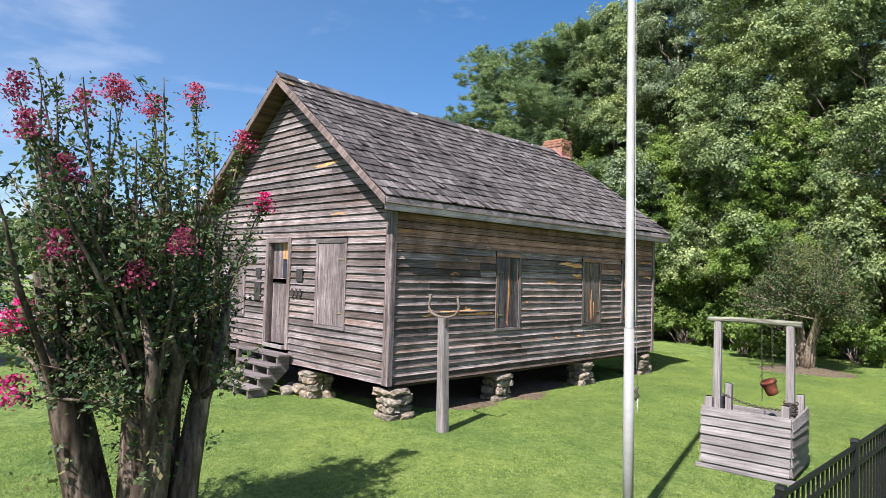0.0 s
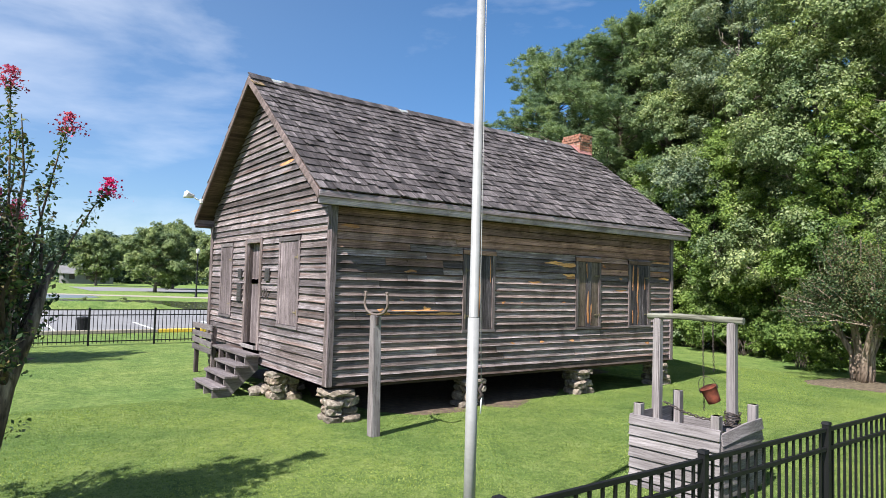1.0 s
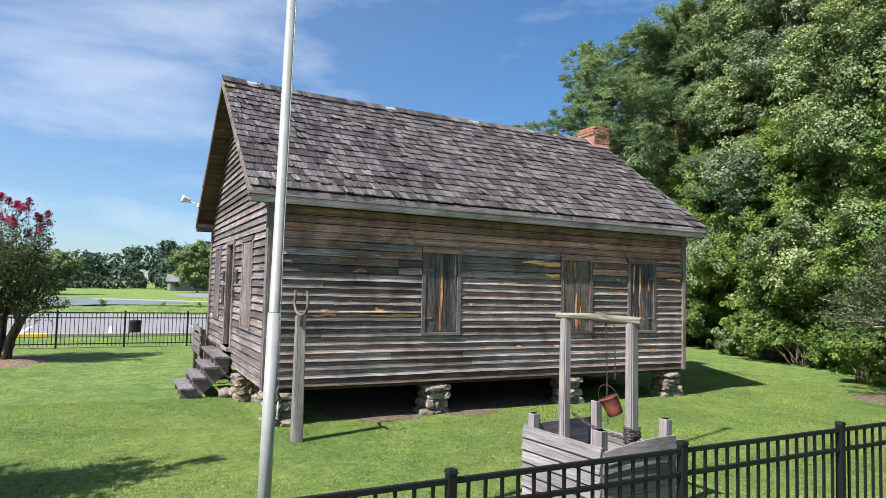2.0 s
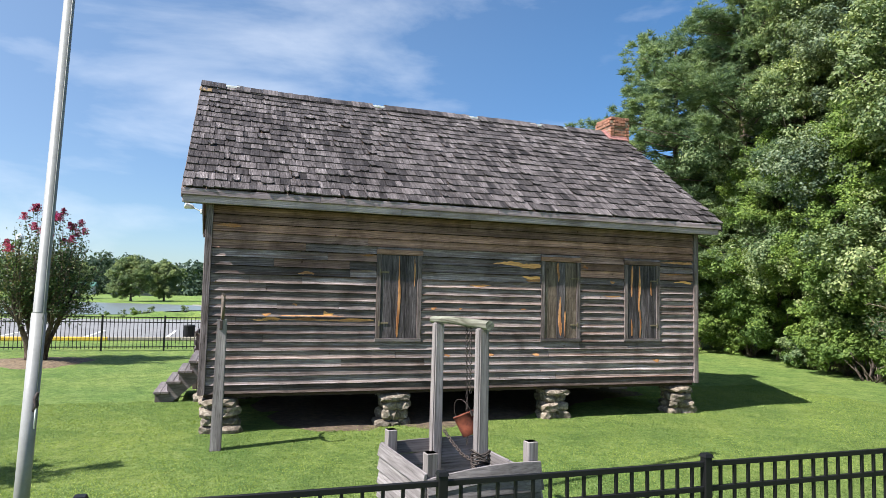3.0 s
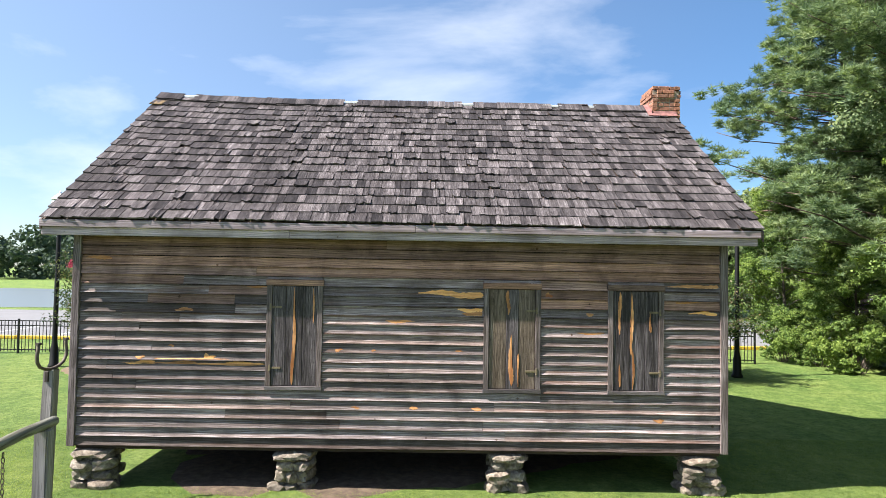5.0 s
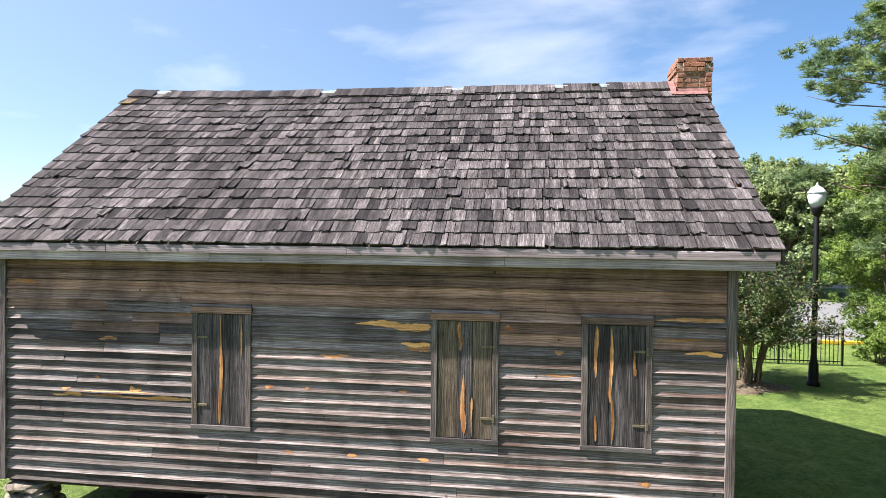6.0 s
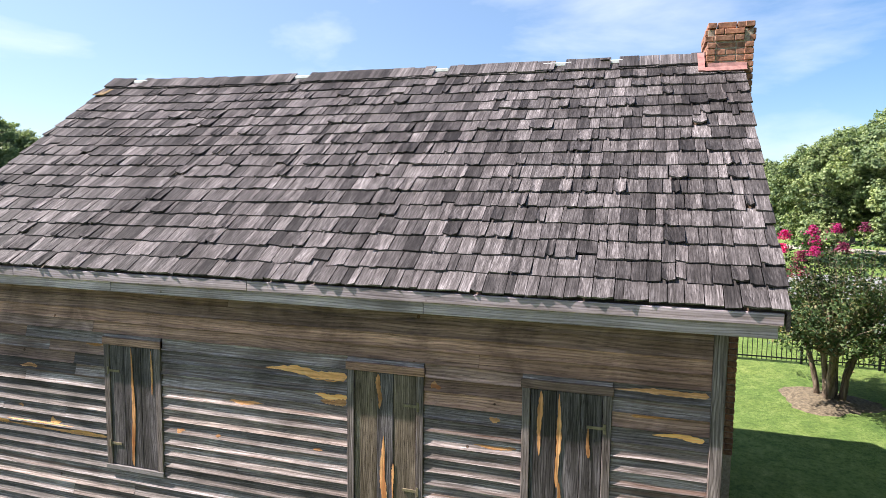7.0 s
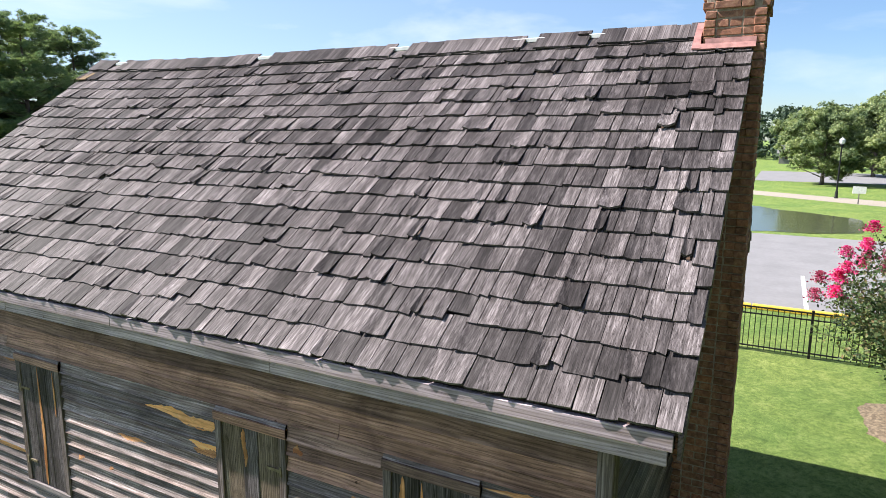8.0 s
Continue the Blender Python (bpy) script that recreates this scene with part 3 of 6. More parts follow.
def split_row(lo, hi, r, nmax=2):
    """Butt joints along a row."""
    if hi - lo < 2.3:
        return [(lo, hi)]
    cuts = sorted(lo + (hi - lo) * r.uniform(0.15, 0.85) for _ in range(r.randint(0, nmax)))
    ends = [lo] + [c for i, c in enumerate(cuts) if i == 0 or c - cuts[i - 1] > 0.7] + [hi]
    return [(a + (0.0018 if i else 0), b - 0.0018) for i, (a, b) in enumerate(zip(ends, ends[1:]))]


SHUT_Y = ((2.578, 3.322), (5.475, 6.238), (7.143, 7.895))
SHUT_Z = (1.333, 2.782)
GSHUT_X = ((-5.60, -4.80), (-2.15, -1.22))
GSHUT_Z = (1.335, 2.92)


def gaps(lo, hi, holes):
    spans, at = [], lo
    for a, b in sorted(holes):
        spans.append((at, a - 0.001))
        at = b + 0.001
    spans.append((at, hi))
    return [s for s in spans if s[1] - s[0] > 0.02]


def side_rows(parent, sign, plane, holes, zr, r, y0=0.098, y1=L - 0.098):
    row = 0
    while Z0 + row * ROW < ZTOP - 0.02:
        z = Z0 + row * ROW
        h = min(ROW - r.uniform(0.005, 0.010), ZTOP - z)
        cut = holes if z + h > zr[0] + 0.03 and z < zr[1] - 0.02 else ()
        if cut and z + h > zr[1] + 0.012:
            for a, b in cut:
                clapboard(parent, "y", a - 0.001, b + 0.001, a - 0.001, b + 0.001, zr[1] + 0.0055, z + h - zr[1] - 0.0055, (sign, plane), M_SIDING, r)
        for a, b in gaps(y0, y1, cut):
            for c, d in split_row(a, b, r):
                # browner boards above z 2.8, mixed in at random from z 2.4
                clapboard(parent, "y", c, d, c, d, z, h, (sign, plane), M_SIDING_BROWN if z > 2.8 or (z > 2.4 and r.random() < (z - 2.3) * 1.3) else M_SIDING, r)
        row += 1


def gable_rows(parent, sign, plane, holes, r):
    row = 0
    while True:
        z = Z0 + row * ROW
        h = ROW - r.uniform(0.005, 0.010)
        half = (RIDGE_Z - 0.13 - z) / PITCH
        half2 = (RIDGE_Z - 0.13 - z - h) / PITCH
        if half2 < 0.05:
            break
        x0, x1 = max(-WID + 0.098, RIDGE_X - half), min(-0.098, RIDGE_X + half)
        u0, u1 = max(-WID + 0.098, RIDGE_X - half2), min(-0.098, RIDGE_X + half2)
        cut = [(a, b) for a, b, c, d in holes if z + h > c + 0.03 and z < d - 0.02]
        for a, b in gaps(x0, x1, cut):
            for c, d in split_row(a, b, r, 1):
                clapboard(parent, "x", c, d, u0 if c == x0 else c, u1 if d == x1 else d, z, h, (sign, plane), M_SIDING_GABLE, r)
        row += 1


gable_holes = [(a, b, *GSHUT_Z) for a, b in GSHUT_X] + [(DOOR[0] - 0.10, DOOR[1] + 0.10, 0.78, DOOR[3] + 0.10)]


def upright(name, lo, hi, parent, material=M_UPRIGHT, w=0.005, label=""):
    return part(name, bevelled(lo, hi, w), material, parent, label)


# corner boards
for sx, x in ((1, 0.0), (-1, -WID)):
    for sy, y in ((-1, 0.0), (1, L)):
        xa, xb = sorted((x + sx * 0.004, x - sx * 0.055))
        ya, yb = sorted((y + sy * 0.004, y - sy * 0.097))
        upright("corner_board", (xa, ya, Z0 - 0.012), (xb, yb, ZTOP), house, M_UPRIGHT if sx < 0 or sy > 0 else M_PALE_BOARD)
        xa, xb = sorted((x - sx * 0.0555, x - sx * 0.155))
        ya, yb = sorted((y + sy * 0.002, y - sy * 0.055))
        upright("corner_board", (xa, ya, Z0 - 0.012), (xb, yb, ZTOP + 0.02), house)


def shutter(axis, plane, sign, a0, a1, z0, z1, boards, hinge_side, seed, wood_mat=M_UPRIGHT, tones=(M_UPRIGHT,)):
    """A closed board shutter in its casing."""
    r = random.Random(seed)
    d0, d1 = sorted((plane - sign * 0.0545, plane - sign * 0.051))
    lo, hi = ((d0, a0 + 0.02, z0 + 0.02), (d1, a1 - 0.02, z1 - 0.02)) if axis == "y" else ((a0 + 0.02, d0, z0 + 0.02), (a1 - 0.02, d1, z1 - 0.02))
    top = part("shutter", bevelled(lo, hi, 0.001), M_DARKWOOD, house, "closed weathered board shutter with iron strap hinges")

    def bx(name, p0, p1, q0, q1, d0, d1, mat, label="", w=0.003):
        d0, d1 = sorted((plane + sign * d0, plane + sign * d1))
        lo, hi = ((d0, p0, q0), (d1, p1, q1)) if axis == "y" else ((p0, d0, q0), (p1, d1, q1))
        return part(name, bevelled(lo, hi, w), mat, top, label)

    cw = 0.07
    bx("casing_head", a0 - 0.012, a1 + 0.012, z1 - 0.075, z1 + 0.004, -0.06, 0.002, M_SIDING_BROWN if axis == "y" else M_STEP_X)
    bx("casing_sill", a0 - 0.008, a1 + 0.008, z0 - 0.01, z0 + 0.04, -0.06, 0.004, M_STEP_Y if axis == "y" else M_STEP_X)
    bx("casing_side", a0, a0 + cw, z0 + 0.041, z1 - 0.076, -0.06, -0.004, wood_mat)
    bx("casing_side", a1 - cw, a1, z0 + 0.041, z1 - 0.076, -0.06, -0.004, wood_mat)
    x, n = a0 + cw + 0.004, boards
    width = (a1 - a0 - 2 * cw - 0.008)
    cuts = [0.0] + sorted((k + r.uniform(-0.12, 0.12)) / n for k in range(1, n)) + [1.0]
    for q, (c, d) in enumerate(zip(cuts, cuts[1:])):
        bx("shutter_board", x + c * width + 0.002, x + d * width - 0.002, z0 + 0.046, z1 - 0.082, -0.05, -0.016 + r.uniform(-0.003, 0.003), tones[q % len(tones)])
    for zz in (z0 + 0.28, z1 - 0.36):
        if hinge_side < 0:
            bx("hinge", a0 + cw - 0.028, a0 + cw - 0.004, zz - 0.042, zz + 0.042, -0.004, 0.003, M_BRASS, w=0.001)
            bx("hinge_strap", a0 + cw - 0.003, a0 + cw + 0.13, zz - 0.013, zz + 0.013, -0.014, -0.005, M_BRASS, w=0.001)
        else:
            bx("hinge", a1 - cw + 0.004, a1 - cw + 0.028, zz - 0.042, zz + 0.042, -0.004, 0.003, M_BRASS, w=0.001)
            bx("hinge_strap", a1 - cw - 0.13, a1 - cw + 0.003, zz - 0.013, zz + 0.013, -0.014, -0.005, M_BRASS, w=0.001)
    return top


def sliver(parent, axis, plane, depth, a0, a1, z, h, seed, material=M_BARE, vertical=False, blunt=False):
    """A patch of bare heartwood with a ragged outline, a skin on a board."""
    r = random.Random(seed)
    n = 26
    row_z = Z0 + math.floor((z - Z0) / ROW) * ROW
    if not vertical:
        h = min(h * 1.4, 0.105)
        z = min(max(z, row_z + 0.006 + h * 0.5), row_z + ROW - h * 0.6)
    up, dn = [], []
    pa, pb, head = r.uniform(0, 6), r.uniform(0, 6), r.uniform(0.3, 0.9)
    for i in range(n + 1):
        f = i / n
        e = min(1.0, (f / 0.4) ** 0.7, ((1 - f) / 0.02) ** 0.5) if blunt else (f ** head * (1 - f) ** (1.2 - head)) * 1.75
        wave_u = 0.8 + 0.2 * math.sin(f * 9 + pa) + r.uniform(-0.22, 0.2)
        wave_d = 0.8 + 0.25 * math.sin(f * 6 + pb) + r.uniform(-0.22, 0.2)
        a = a0 + (a1 - a0) * f
        c = z + h * 0.12 * math.sin(f * 5 + seed)
        up.append((a, c + (e * wave_u + 0.03) * h * 0.5))
        dn.append((a, c - (e * wave_d + 0.03) * h * 0.5))
    bm = bmesh.new()

    def at(a, zz, d):
        if vertical:
            a, zz = zz, a
        rise = max(0.0, zz - row_z)
        lean = 0.0 if vertical else -min(rise, CUP) * 0.52 - max(0.0, rise - CUP) * 0.2
        return (plane + d + lean, a, zz) if axis == "y" else (a, plane - d - lean, zz)

    cols = []
    for p, q in zip(up, dn):
        cols.append([bm.verts.new(at(p[0], p[1], depth)), bm.verts.new(at(q[0], q[1], depth)), bm.verts.new(at(q[0], q[1], depth - 0.004)), bm.verts.new(at(p[0], p[1], depth - 0.004))])
    for a, b in zip(cols, cols[1:]):
        for k in range(4):
            bm.faces.new((a[k], a[(k + 1) % 4], b[(k + 1) % 4], b[k]))
    bmesh.ops.recalc_face_normals(bm, faces=bm.faces[:])
    return part("bare_wood_patch", bm, material, parent, "orange patch of bare heartwood")


sh = [shutter("y", 0.0, 1, *SHUT_Y[0], *SHUT_Z, 3, -1, 21, M_UPRIGHT, (M_SHUTTER_DARK,)), shutter("y", 0.0, 1, *SHUT_Y[1], *SHUT_Z, 3, 1, 22, M_UPRIGHT, (M_SHUTTER_TAN, M_SHUTTER_DARK, M_SHUTTER_TAN)), shutter("y", 0.0, 1, *SHUT_Y[2], *SHUT_Z, 3, 1, 23, M_UPRIGHT, (M_SHUTTER_DARK,))]
for a, b in GSHUT_X:
    shutter("x", 0.0, -1, a, b, *GSHUT_Z, 3, 1, int(a * 10) + 90, M_PALE_BOARD, (M_PALE_BOARD,))

# bare patches on the shutters: (shutter, y, z from, z to, width)
for i, (k, y, za, zb, w) in enumerate(((0, 2.94, 1.39, 2.69, 0.062), (0, 3.20, 2.2, 2.68, 0.03), (1, 5.80, 2.36, 2.69, 0.07), (1, 5.845, 1.42, 2.1, 0.075), (1, 5.94, 1.40, 1.85, 0.03),
                                       (2, 7.30, 2.12, 2.69, 0.062), (2, 7.46, 1.85, 2.68, 0.06), (2, 7.48, 1.39, 1.9, 0.05), (2, 7.30, 1.42, 1.72, 0.04), (2, 7.71, 2.15, 2.42, 0.04))):
    sliver(sh[k], "y", 0.0, -0.010, za, zb, y, w, 300 + i, M_BARE_UP, True)


# door in the gable
door = part("door", bevelled((DOOR[0] + 0.002, 0.172, DOOR[2] + 0.002), (DOOR[1] - 0.002, 0.195, DOOR[3] - 0.002), 0.001), M_DARKWOOD, house, "weathered board door standing back in its frame")
x0, x1, z0, z1 = DOOR
for lo, hi, mat in (((x0 - 0.10, -0.004, z0 - 0.06), (x0, 0.06, z1 + 0.10), M_UPRIGHT), ((x1, -0.004, z0 - 0.06), (x1 + 0.10, 0.06, z1 + 0.10), M_UPRIGHT), ((x0 + 0.001, -0.002, z1), (x1 - 0.001, 0.06, z1 + 0.09), M_SIDING_GABLE)):
    part("door_casing", bevelled(lo, hi, 0.004), mat, door)
part("threshold", bevelled((x0 + 0.013, -0.05, z0 - 0.06), (x1 - 0.013, 0.171, z0 + 0.022), 0.006), M_GREY_POST, door, "pale worn threshold board")
n = 4
for i in range(n):
    a = x0 + 0.012 + (x1 - x0 - 0.024) * i / n
    b = x0 + 0.012 + (x1 - x0 - 0.024) * (i + 1) / n
    if i == 2:
        part("door_board", bevelled((a + 0.001, 0.13, z0 + 0.01), (b - 0.001, 0.17, z0 + 1.30), 0.003), M_PALE_BOARD, door)
        part("door_board", bevelled((a + 0.001, 0.13, z0 + 1.68), (b - 0.001, 0.17, z1), 0.003), M_BARE_UP, door)
        part("window_pane", bevelled((a + 0.012, 0.138, z0 + 1.32), (b - 0.012, 0.150, z0 + 1.66), 0.001), plain("dark_pane", (0.03, 0.04, 0.06), 0.1), door, "small dark glass pane")
    else:
        part("door_board", bevelled((a + 0.001, 0.13, z0 + 0.01), (b - 0.001, 0.17, z1), 0.003), M_PALE_BOARD, door)
part("door_rail", bevelled((x0 + 0.02, 0.112, z0 + 1.21), (x1 - 0.02, 0.129, z0 + 1.30), 0.004), M_FASCIA, door)
for sx in (x0, x1):
    s = 1 if sx == x0 else -1
    lo, hi = sorted((sx - s * 0.0, sx + s * 0.012))
    part("jamb", bevelled((lo, 0.061, z0), (hi, 0.20, z1), 0.002), M_UPRIGHT, door)

# plaques and numerals beside the door
for xa, xb, za, zb in ((-4.32, -4.13, 2.16, 2.36), (-4.36, -4.12, 1.70, 2.06), (-2.78, -2.57, 2.13, 2.37)):
    pl = tagged(part("plaque", bevelled((xa, -0.012, za), (xb, 0.022, zb), 0.004), M_PLAQUE), "small dark plaque screwed to the clapboards", "plaque")
    for k in range(4):
        zz = zb - 0.04 - k * (zb - za - 0.06) / 4
        part("text_line", bevelled((xa + 0.02, -0.0145, zz - 0.008), (xb - 0.02 - 0.02 * (k % 2), -0.0125, zz + 0.004), 0.0005), M_IRON, pl)
for k, (xa, tilt) in enumerate(((-2.88, 12), (-2.74, 12), (-2.61, 12))):
    bm = bevelled((-0.028, -0.006, -0.075), (0.028, 0.006, 0.075), 0.004)
    tagged(part("numeral_bar", bm, M_IRON, None, "", pose(xa, -0.022, 1.92, 0, tilt, 0)), "dark metal bar fixed to the clapboards", "sign")

# bare patches on the front wall: (y from, y to, z, height)
for i, (ya, yb, z, h) in enumerate(((0.72, 1.12, 1.665, 0.05), (1.30, 1.66, 1.668, 0.036), (2.02, 2.56, 1.662, 0.034), (0.66, 2.57, 1.650, 0.024), (1.76, 1.92, 1.75, 0.06), (0.85, 0.98, 1.73, 0.04), (1.10, 2.10, 1.715, 0.016), (1.35, 1.60, 2.36, 0.045), (1.28, 1.36, 1.885, 0.03), (4.58, 5.47, 2.61, 0.062), (5.12, 5.46, 2.45, 0.045), (5.18, 5.46, 2.36, 0.045),
                                     (4.15, 4.55, 2.25, 0.04), (7.91, 8.64, 2.775, 0.033), (8.22, 8.62, 2.42, 0.045), (6.30, 6.40, 2.62, 0.06), (6.85, 6.95, 2.38, 0.05), (6.70, 7.10, 2.13, 0.03), (3.5, 3.6, 1.86, 0.045), (3.98, 4.04, 1.86, 0.03),
                                     (4.5, 4.62, 1.10, 0.04), (3.72, 3.84, 1.10, 0.03), (5.32, 5.46, 1.08, 0.04), (7.75, 7.9, 0.98, 0.05), (2.3, 2.57, 2.70, 0.025), (8.05, 8.45, 2.56, 0.025), (5.1, 5.2, 1.87, 0.025), (0.15, 0.5, 3.05, 0.05))):
    sliver(wall_front, "y", 0.0, -0.0075, ya, yb, z, h, 400 + i, M_BARE_PALE if i in (0, 2, 4, 9, 10, 14) else M_BARE, False, i in (9, 10, 11, 13))
sliver(wall_gable, "x", 0.0, -0.0075, -2.35, -1.55, 4.28, 0.06, 500)
sliver(wall_gable, "x", 0.0, -0.0075, -1.75, -1.25, 3.36, 0.03, 501)

# ---------------------------------------------------------------- roof
for s in (1, -1):
    bm = bmesh.new()
    ex, dx = (EAVE_X - 0.03, 1) if s > 0 else (2 * RIDGE_X - EAVE_X + 0.03, -1)
    up = Vector((-(RIDGE_Z - EAVE_Z) * -s, 0, (EAVE_X - RIDGE_X))).normalized()
    for y0, y1 in ((RAKE0 + 0.02, RAKE1 - 0.02),):
        e = Vector((ex, 0, EAVE_Z - 0.028 + 0.0 * dx))
        t = Vector((RIDGE_X, 0, RIDGE_Z - 0.008))
        q = [e - up * 0.03, t - up * 0.03, t, e]
        v0 = [bm.verts.new((p.x, y0, p.z)) for p in q]
        v1 = [bm.verts.new((p.x, y1, p.z)) for p in q]
        bm.faces.new(v0)
        bm.faces.new(v1[::-1])
        for i in range(4):
            j = (i + 1) % 4
            bm.faces.new((v0[j], v0[i], v1[i], v1[j]))
    bmesh.ops.recalc_face_normals(bm, faces=bm.faces[:])
    if s > 0:
        roof = part("roof", bm, M_DARKWOOD, house, "steep gabled roof of curling grey wooden shingles")
    else:
        part("roof_deck", bm, M_DARKWOOD, roof)

SLOPE = math.atan(PITCH)
SLEN = (EAVE_X - RIDGE_X) / math.cos(SLOPE)
EXPO = 0.2375
CHIM = (-3.55, -2.93, 8.72, 9.222)


def shingle_verts(y0, y1, v0, length, lift, curl, thick, skew, r):
    """Corners in slope coordinates (along y, up the slope, off the slope): a tapered, slightly cupped board."""
    ym = (y0 + y1) / 2
    j = r.uniform(-0.006, 0.006)
    low = [(y0, v0 + j + skew), (ym, v0 + j * 0.4), (y1, v0 - j - skew)]
    tops = [lift + thick + curl, lift + thick + curl * 0.2, lift + thick + curl * r.uniform(0.3, 1.0)]
    verts = []
    for (y, v), w in zip(low, tops):
        verts += [(y, v, w - thick), (y, v, w)]
    for y, w in ((y0, 0.006), (ym, 0.006), (y1, 0.006)):
        verts += [(y, v0 + length, -0.001), (y, v0 + length, w)]
    faces = [(1, 3, 9, 7), (3, 5, 11, 9), (0, 2, 3, 1), (2, 4, 5, 3), (0, 1, 7, 6), (5, 4, 10, 11), (2, 0, 6, 8), (4, 2, 8, 10)]
    return verts, [f[::-1] for f in faces]


def ridge_rise(y):
    """The old ridge sags between its ends."""
    return 0.075 * max(0.0, 1 - (y - RAKE0) / 3.0) ** 2


def on_slope(s, y, v, w):
    c, k = math.cos(SLOPE), math.sin(SLOPE)
    x = EAVE_X - v * c + w * k
    z = EAVE_Z - 0.012 + v * k + w * c + ridge_rise(y) * v / SLEN
    return (x if s > 0 else 2 * RIDGE_X - x, y, z)


def shingle_rows(s, r):
    out = []
    row = 0
    while row * EXPO < SLEN - 0.06:
        v = row * EXPO - (0.004 if row == 0 else 0.0)
        y = RAKE0 + r.uniform(0, 0.02)
        while y < RAKE1 - 0.03:
            w = r.choice((0.07, 0.08, 0.10, 0.11, 0.12, 0.14, 0.15, 0.17, 0.19))
            y2 = min(y + w, RAKE1 + r.uniform(-0.01, 0.012))
            if RAKE1 - y2 < 0.07:
                y2 = RAKE1 + r.uniform(-0.01, 0.012)
            xa = EAVE_X - v * math.cos(SLOPE)
            hide = s > 0 and y2 > CHIM[2] - 0.02 and xa < CHIM[1] + 0.06
            if not hide:
                curl = r.choice((0, 0, 0.0, 0.002, 0.004, 0.007)) + (r.uniform(0.010, 0.034) if r.random() < 0.26 else 0)
                length = min(EXPO + (0.09 if row == 0 else 0.05), SLEN - v + 0.01)
                vv = v + r.uniform(-0.004 if row == 0 else -0.010, 0.010) + (r.uniform(0.03, 0.07) if row and r.random() < 0.035 else 0)
                out.append((y + r.uniform(0.0015, 0.005), y2 - r.uniform(0.0015, 0.005), vv, length, 0.006 + r.uniform(0, 0.006), curl, r.uniform(0.011, 0.022), r.uniform(-0.007, 0.007)))
            y = y2
        row += 1
    return out


def build_shingles():
    r = random.Random(5)
    near, rest_v, rest_f = [], [], []
    for s in (1, -1):
        for args in shingle_rows(s, r):
            vs, fs = shingle_verts(*args, r)
            vs = [on_slope(s, *p) for p in vs]
            if s < 0:
                fs = [f[::-1] for f in fs]
            if s > 0 and args[0] > 6.75 and len(near) < 300:
                near.append((vs, fs))
            else:
                k = len(rest_v)
                rest_v += vs
                rest_f += [tuple(i + k for i in f) for f in fs]
    for vs, fs in near:
        piece("shingle", mesh_from("shingle", vs, fs, M_SHINGLE), roof)
    rest = piece("shingle_field", mesh_from("shingle_field", rest_v, rest_f, M_SHINGLE), roof)
    tagged(rest, "rows of weathered grey-brown wooden shingles", kind="stuff")
    # one newer shingle near the top of the front gable
    vs, fs = shingle_verts(RAKE0 - 0.01, RAKE0 + 0.21, SLEN - 0.47, 0.28, 0.026, 0.004, 0.016, 0.0, r)
    tagged(piece("shingle", mesh_from("shingle", [on_slope(1, *q) for q in vs], fs, M_SHINGLE_NEW), roof), "newer tan shingle")


build_shingles()

# ridge: cap shingles standing proud of the back slope, with slips of pale metal where some are missing
r = random.Random(9)
RIDGE_GAPS = ((0.16, 0.34), (3.12, 3.30), (5.22, 5.42), (6.80, 7.08), (7.58, 7.72))
for a, b in RIDGE_GAPS:
    dz = ridge_rise(a)
    part("ridge_flashing", bevelled((RIDGE_X - 0.05, a - 0.04, RIDGE_Z - 0.02 + dz), (RIDGE_X + 0.035, b + 0.04, RIDGE_Z + 0.024 + dz), 0.004), M_WHITE, roof, "strip of pale metal flashing")
y = RAKE0
while y < CHIM[2] - 0.12:
    w = r.choice((0.10, 0.13, 0.16, 0.2, 0.24))
    gone = any(a < y + w / 2 < b for a, b in RIDGE_GAPS)
    if not gone:
        hgt = 0.065 + r.uniform(-0.012, 0.022)
        c, k = math.cos(SLOPE), math.sin(SLOPE)
        lo = Vector((RIDGE_X + 0.20 * c, 0, RIDGE_Z - 0.20 * k))
        up_v = Vector((-c, 0, k))
        nor = Vector((k, 0, c))
        p = []
        for yy in (y + 0.002, y + w - 0.002):
            e = r.uniform(-0.02, 0.02)
            for d, o in ((0.0 + e, 0.016), (0.0 + e, 0.034), (0.20 + hgt, 0.034), (0.20 + hgt, 0.018)):
                q = lo + up_v * d + nor * o
                p.append((q.x, yy, q.z + ridge_rise(yy)))
        vs = p
        fs = [(0, 3, 2, 1), (4, 5, 6, 7), (0, 1, 5, 4), (1, 2, 6, 5), (2, 3, 7, 6), (3, 0, 4, 7)]
        piece("ridge_shingle", mesh_from("ridge_shingle", vs, fs, M_SHINGLE), roof)
    y += w

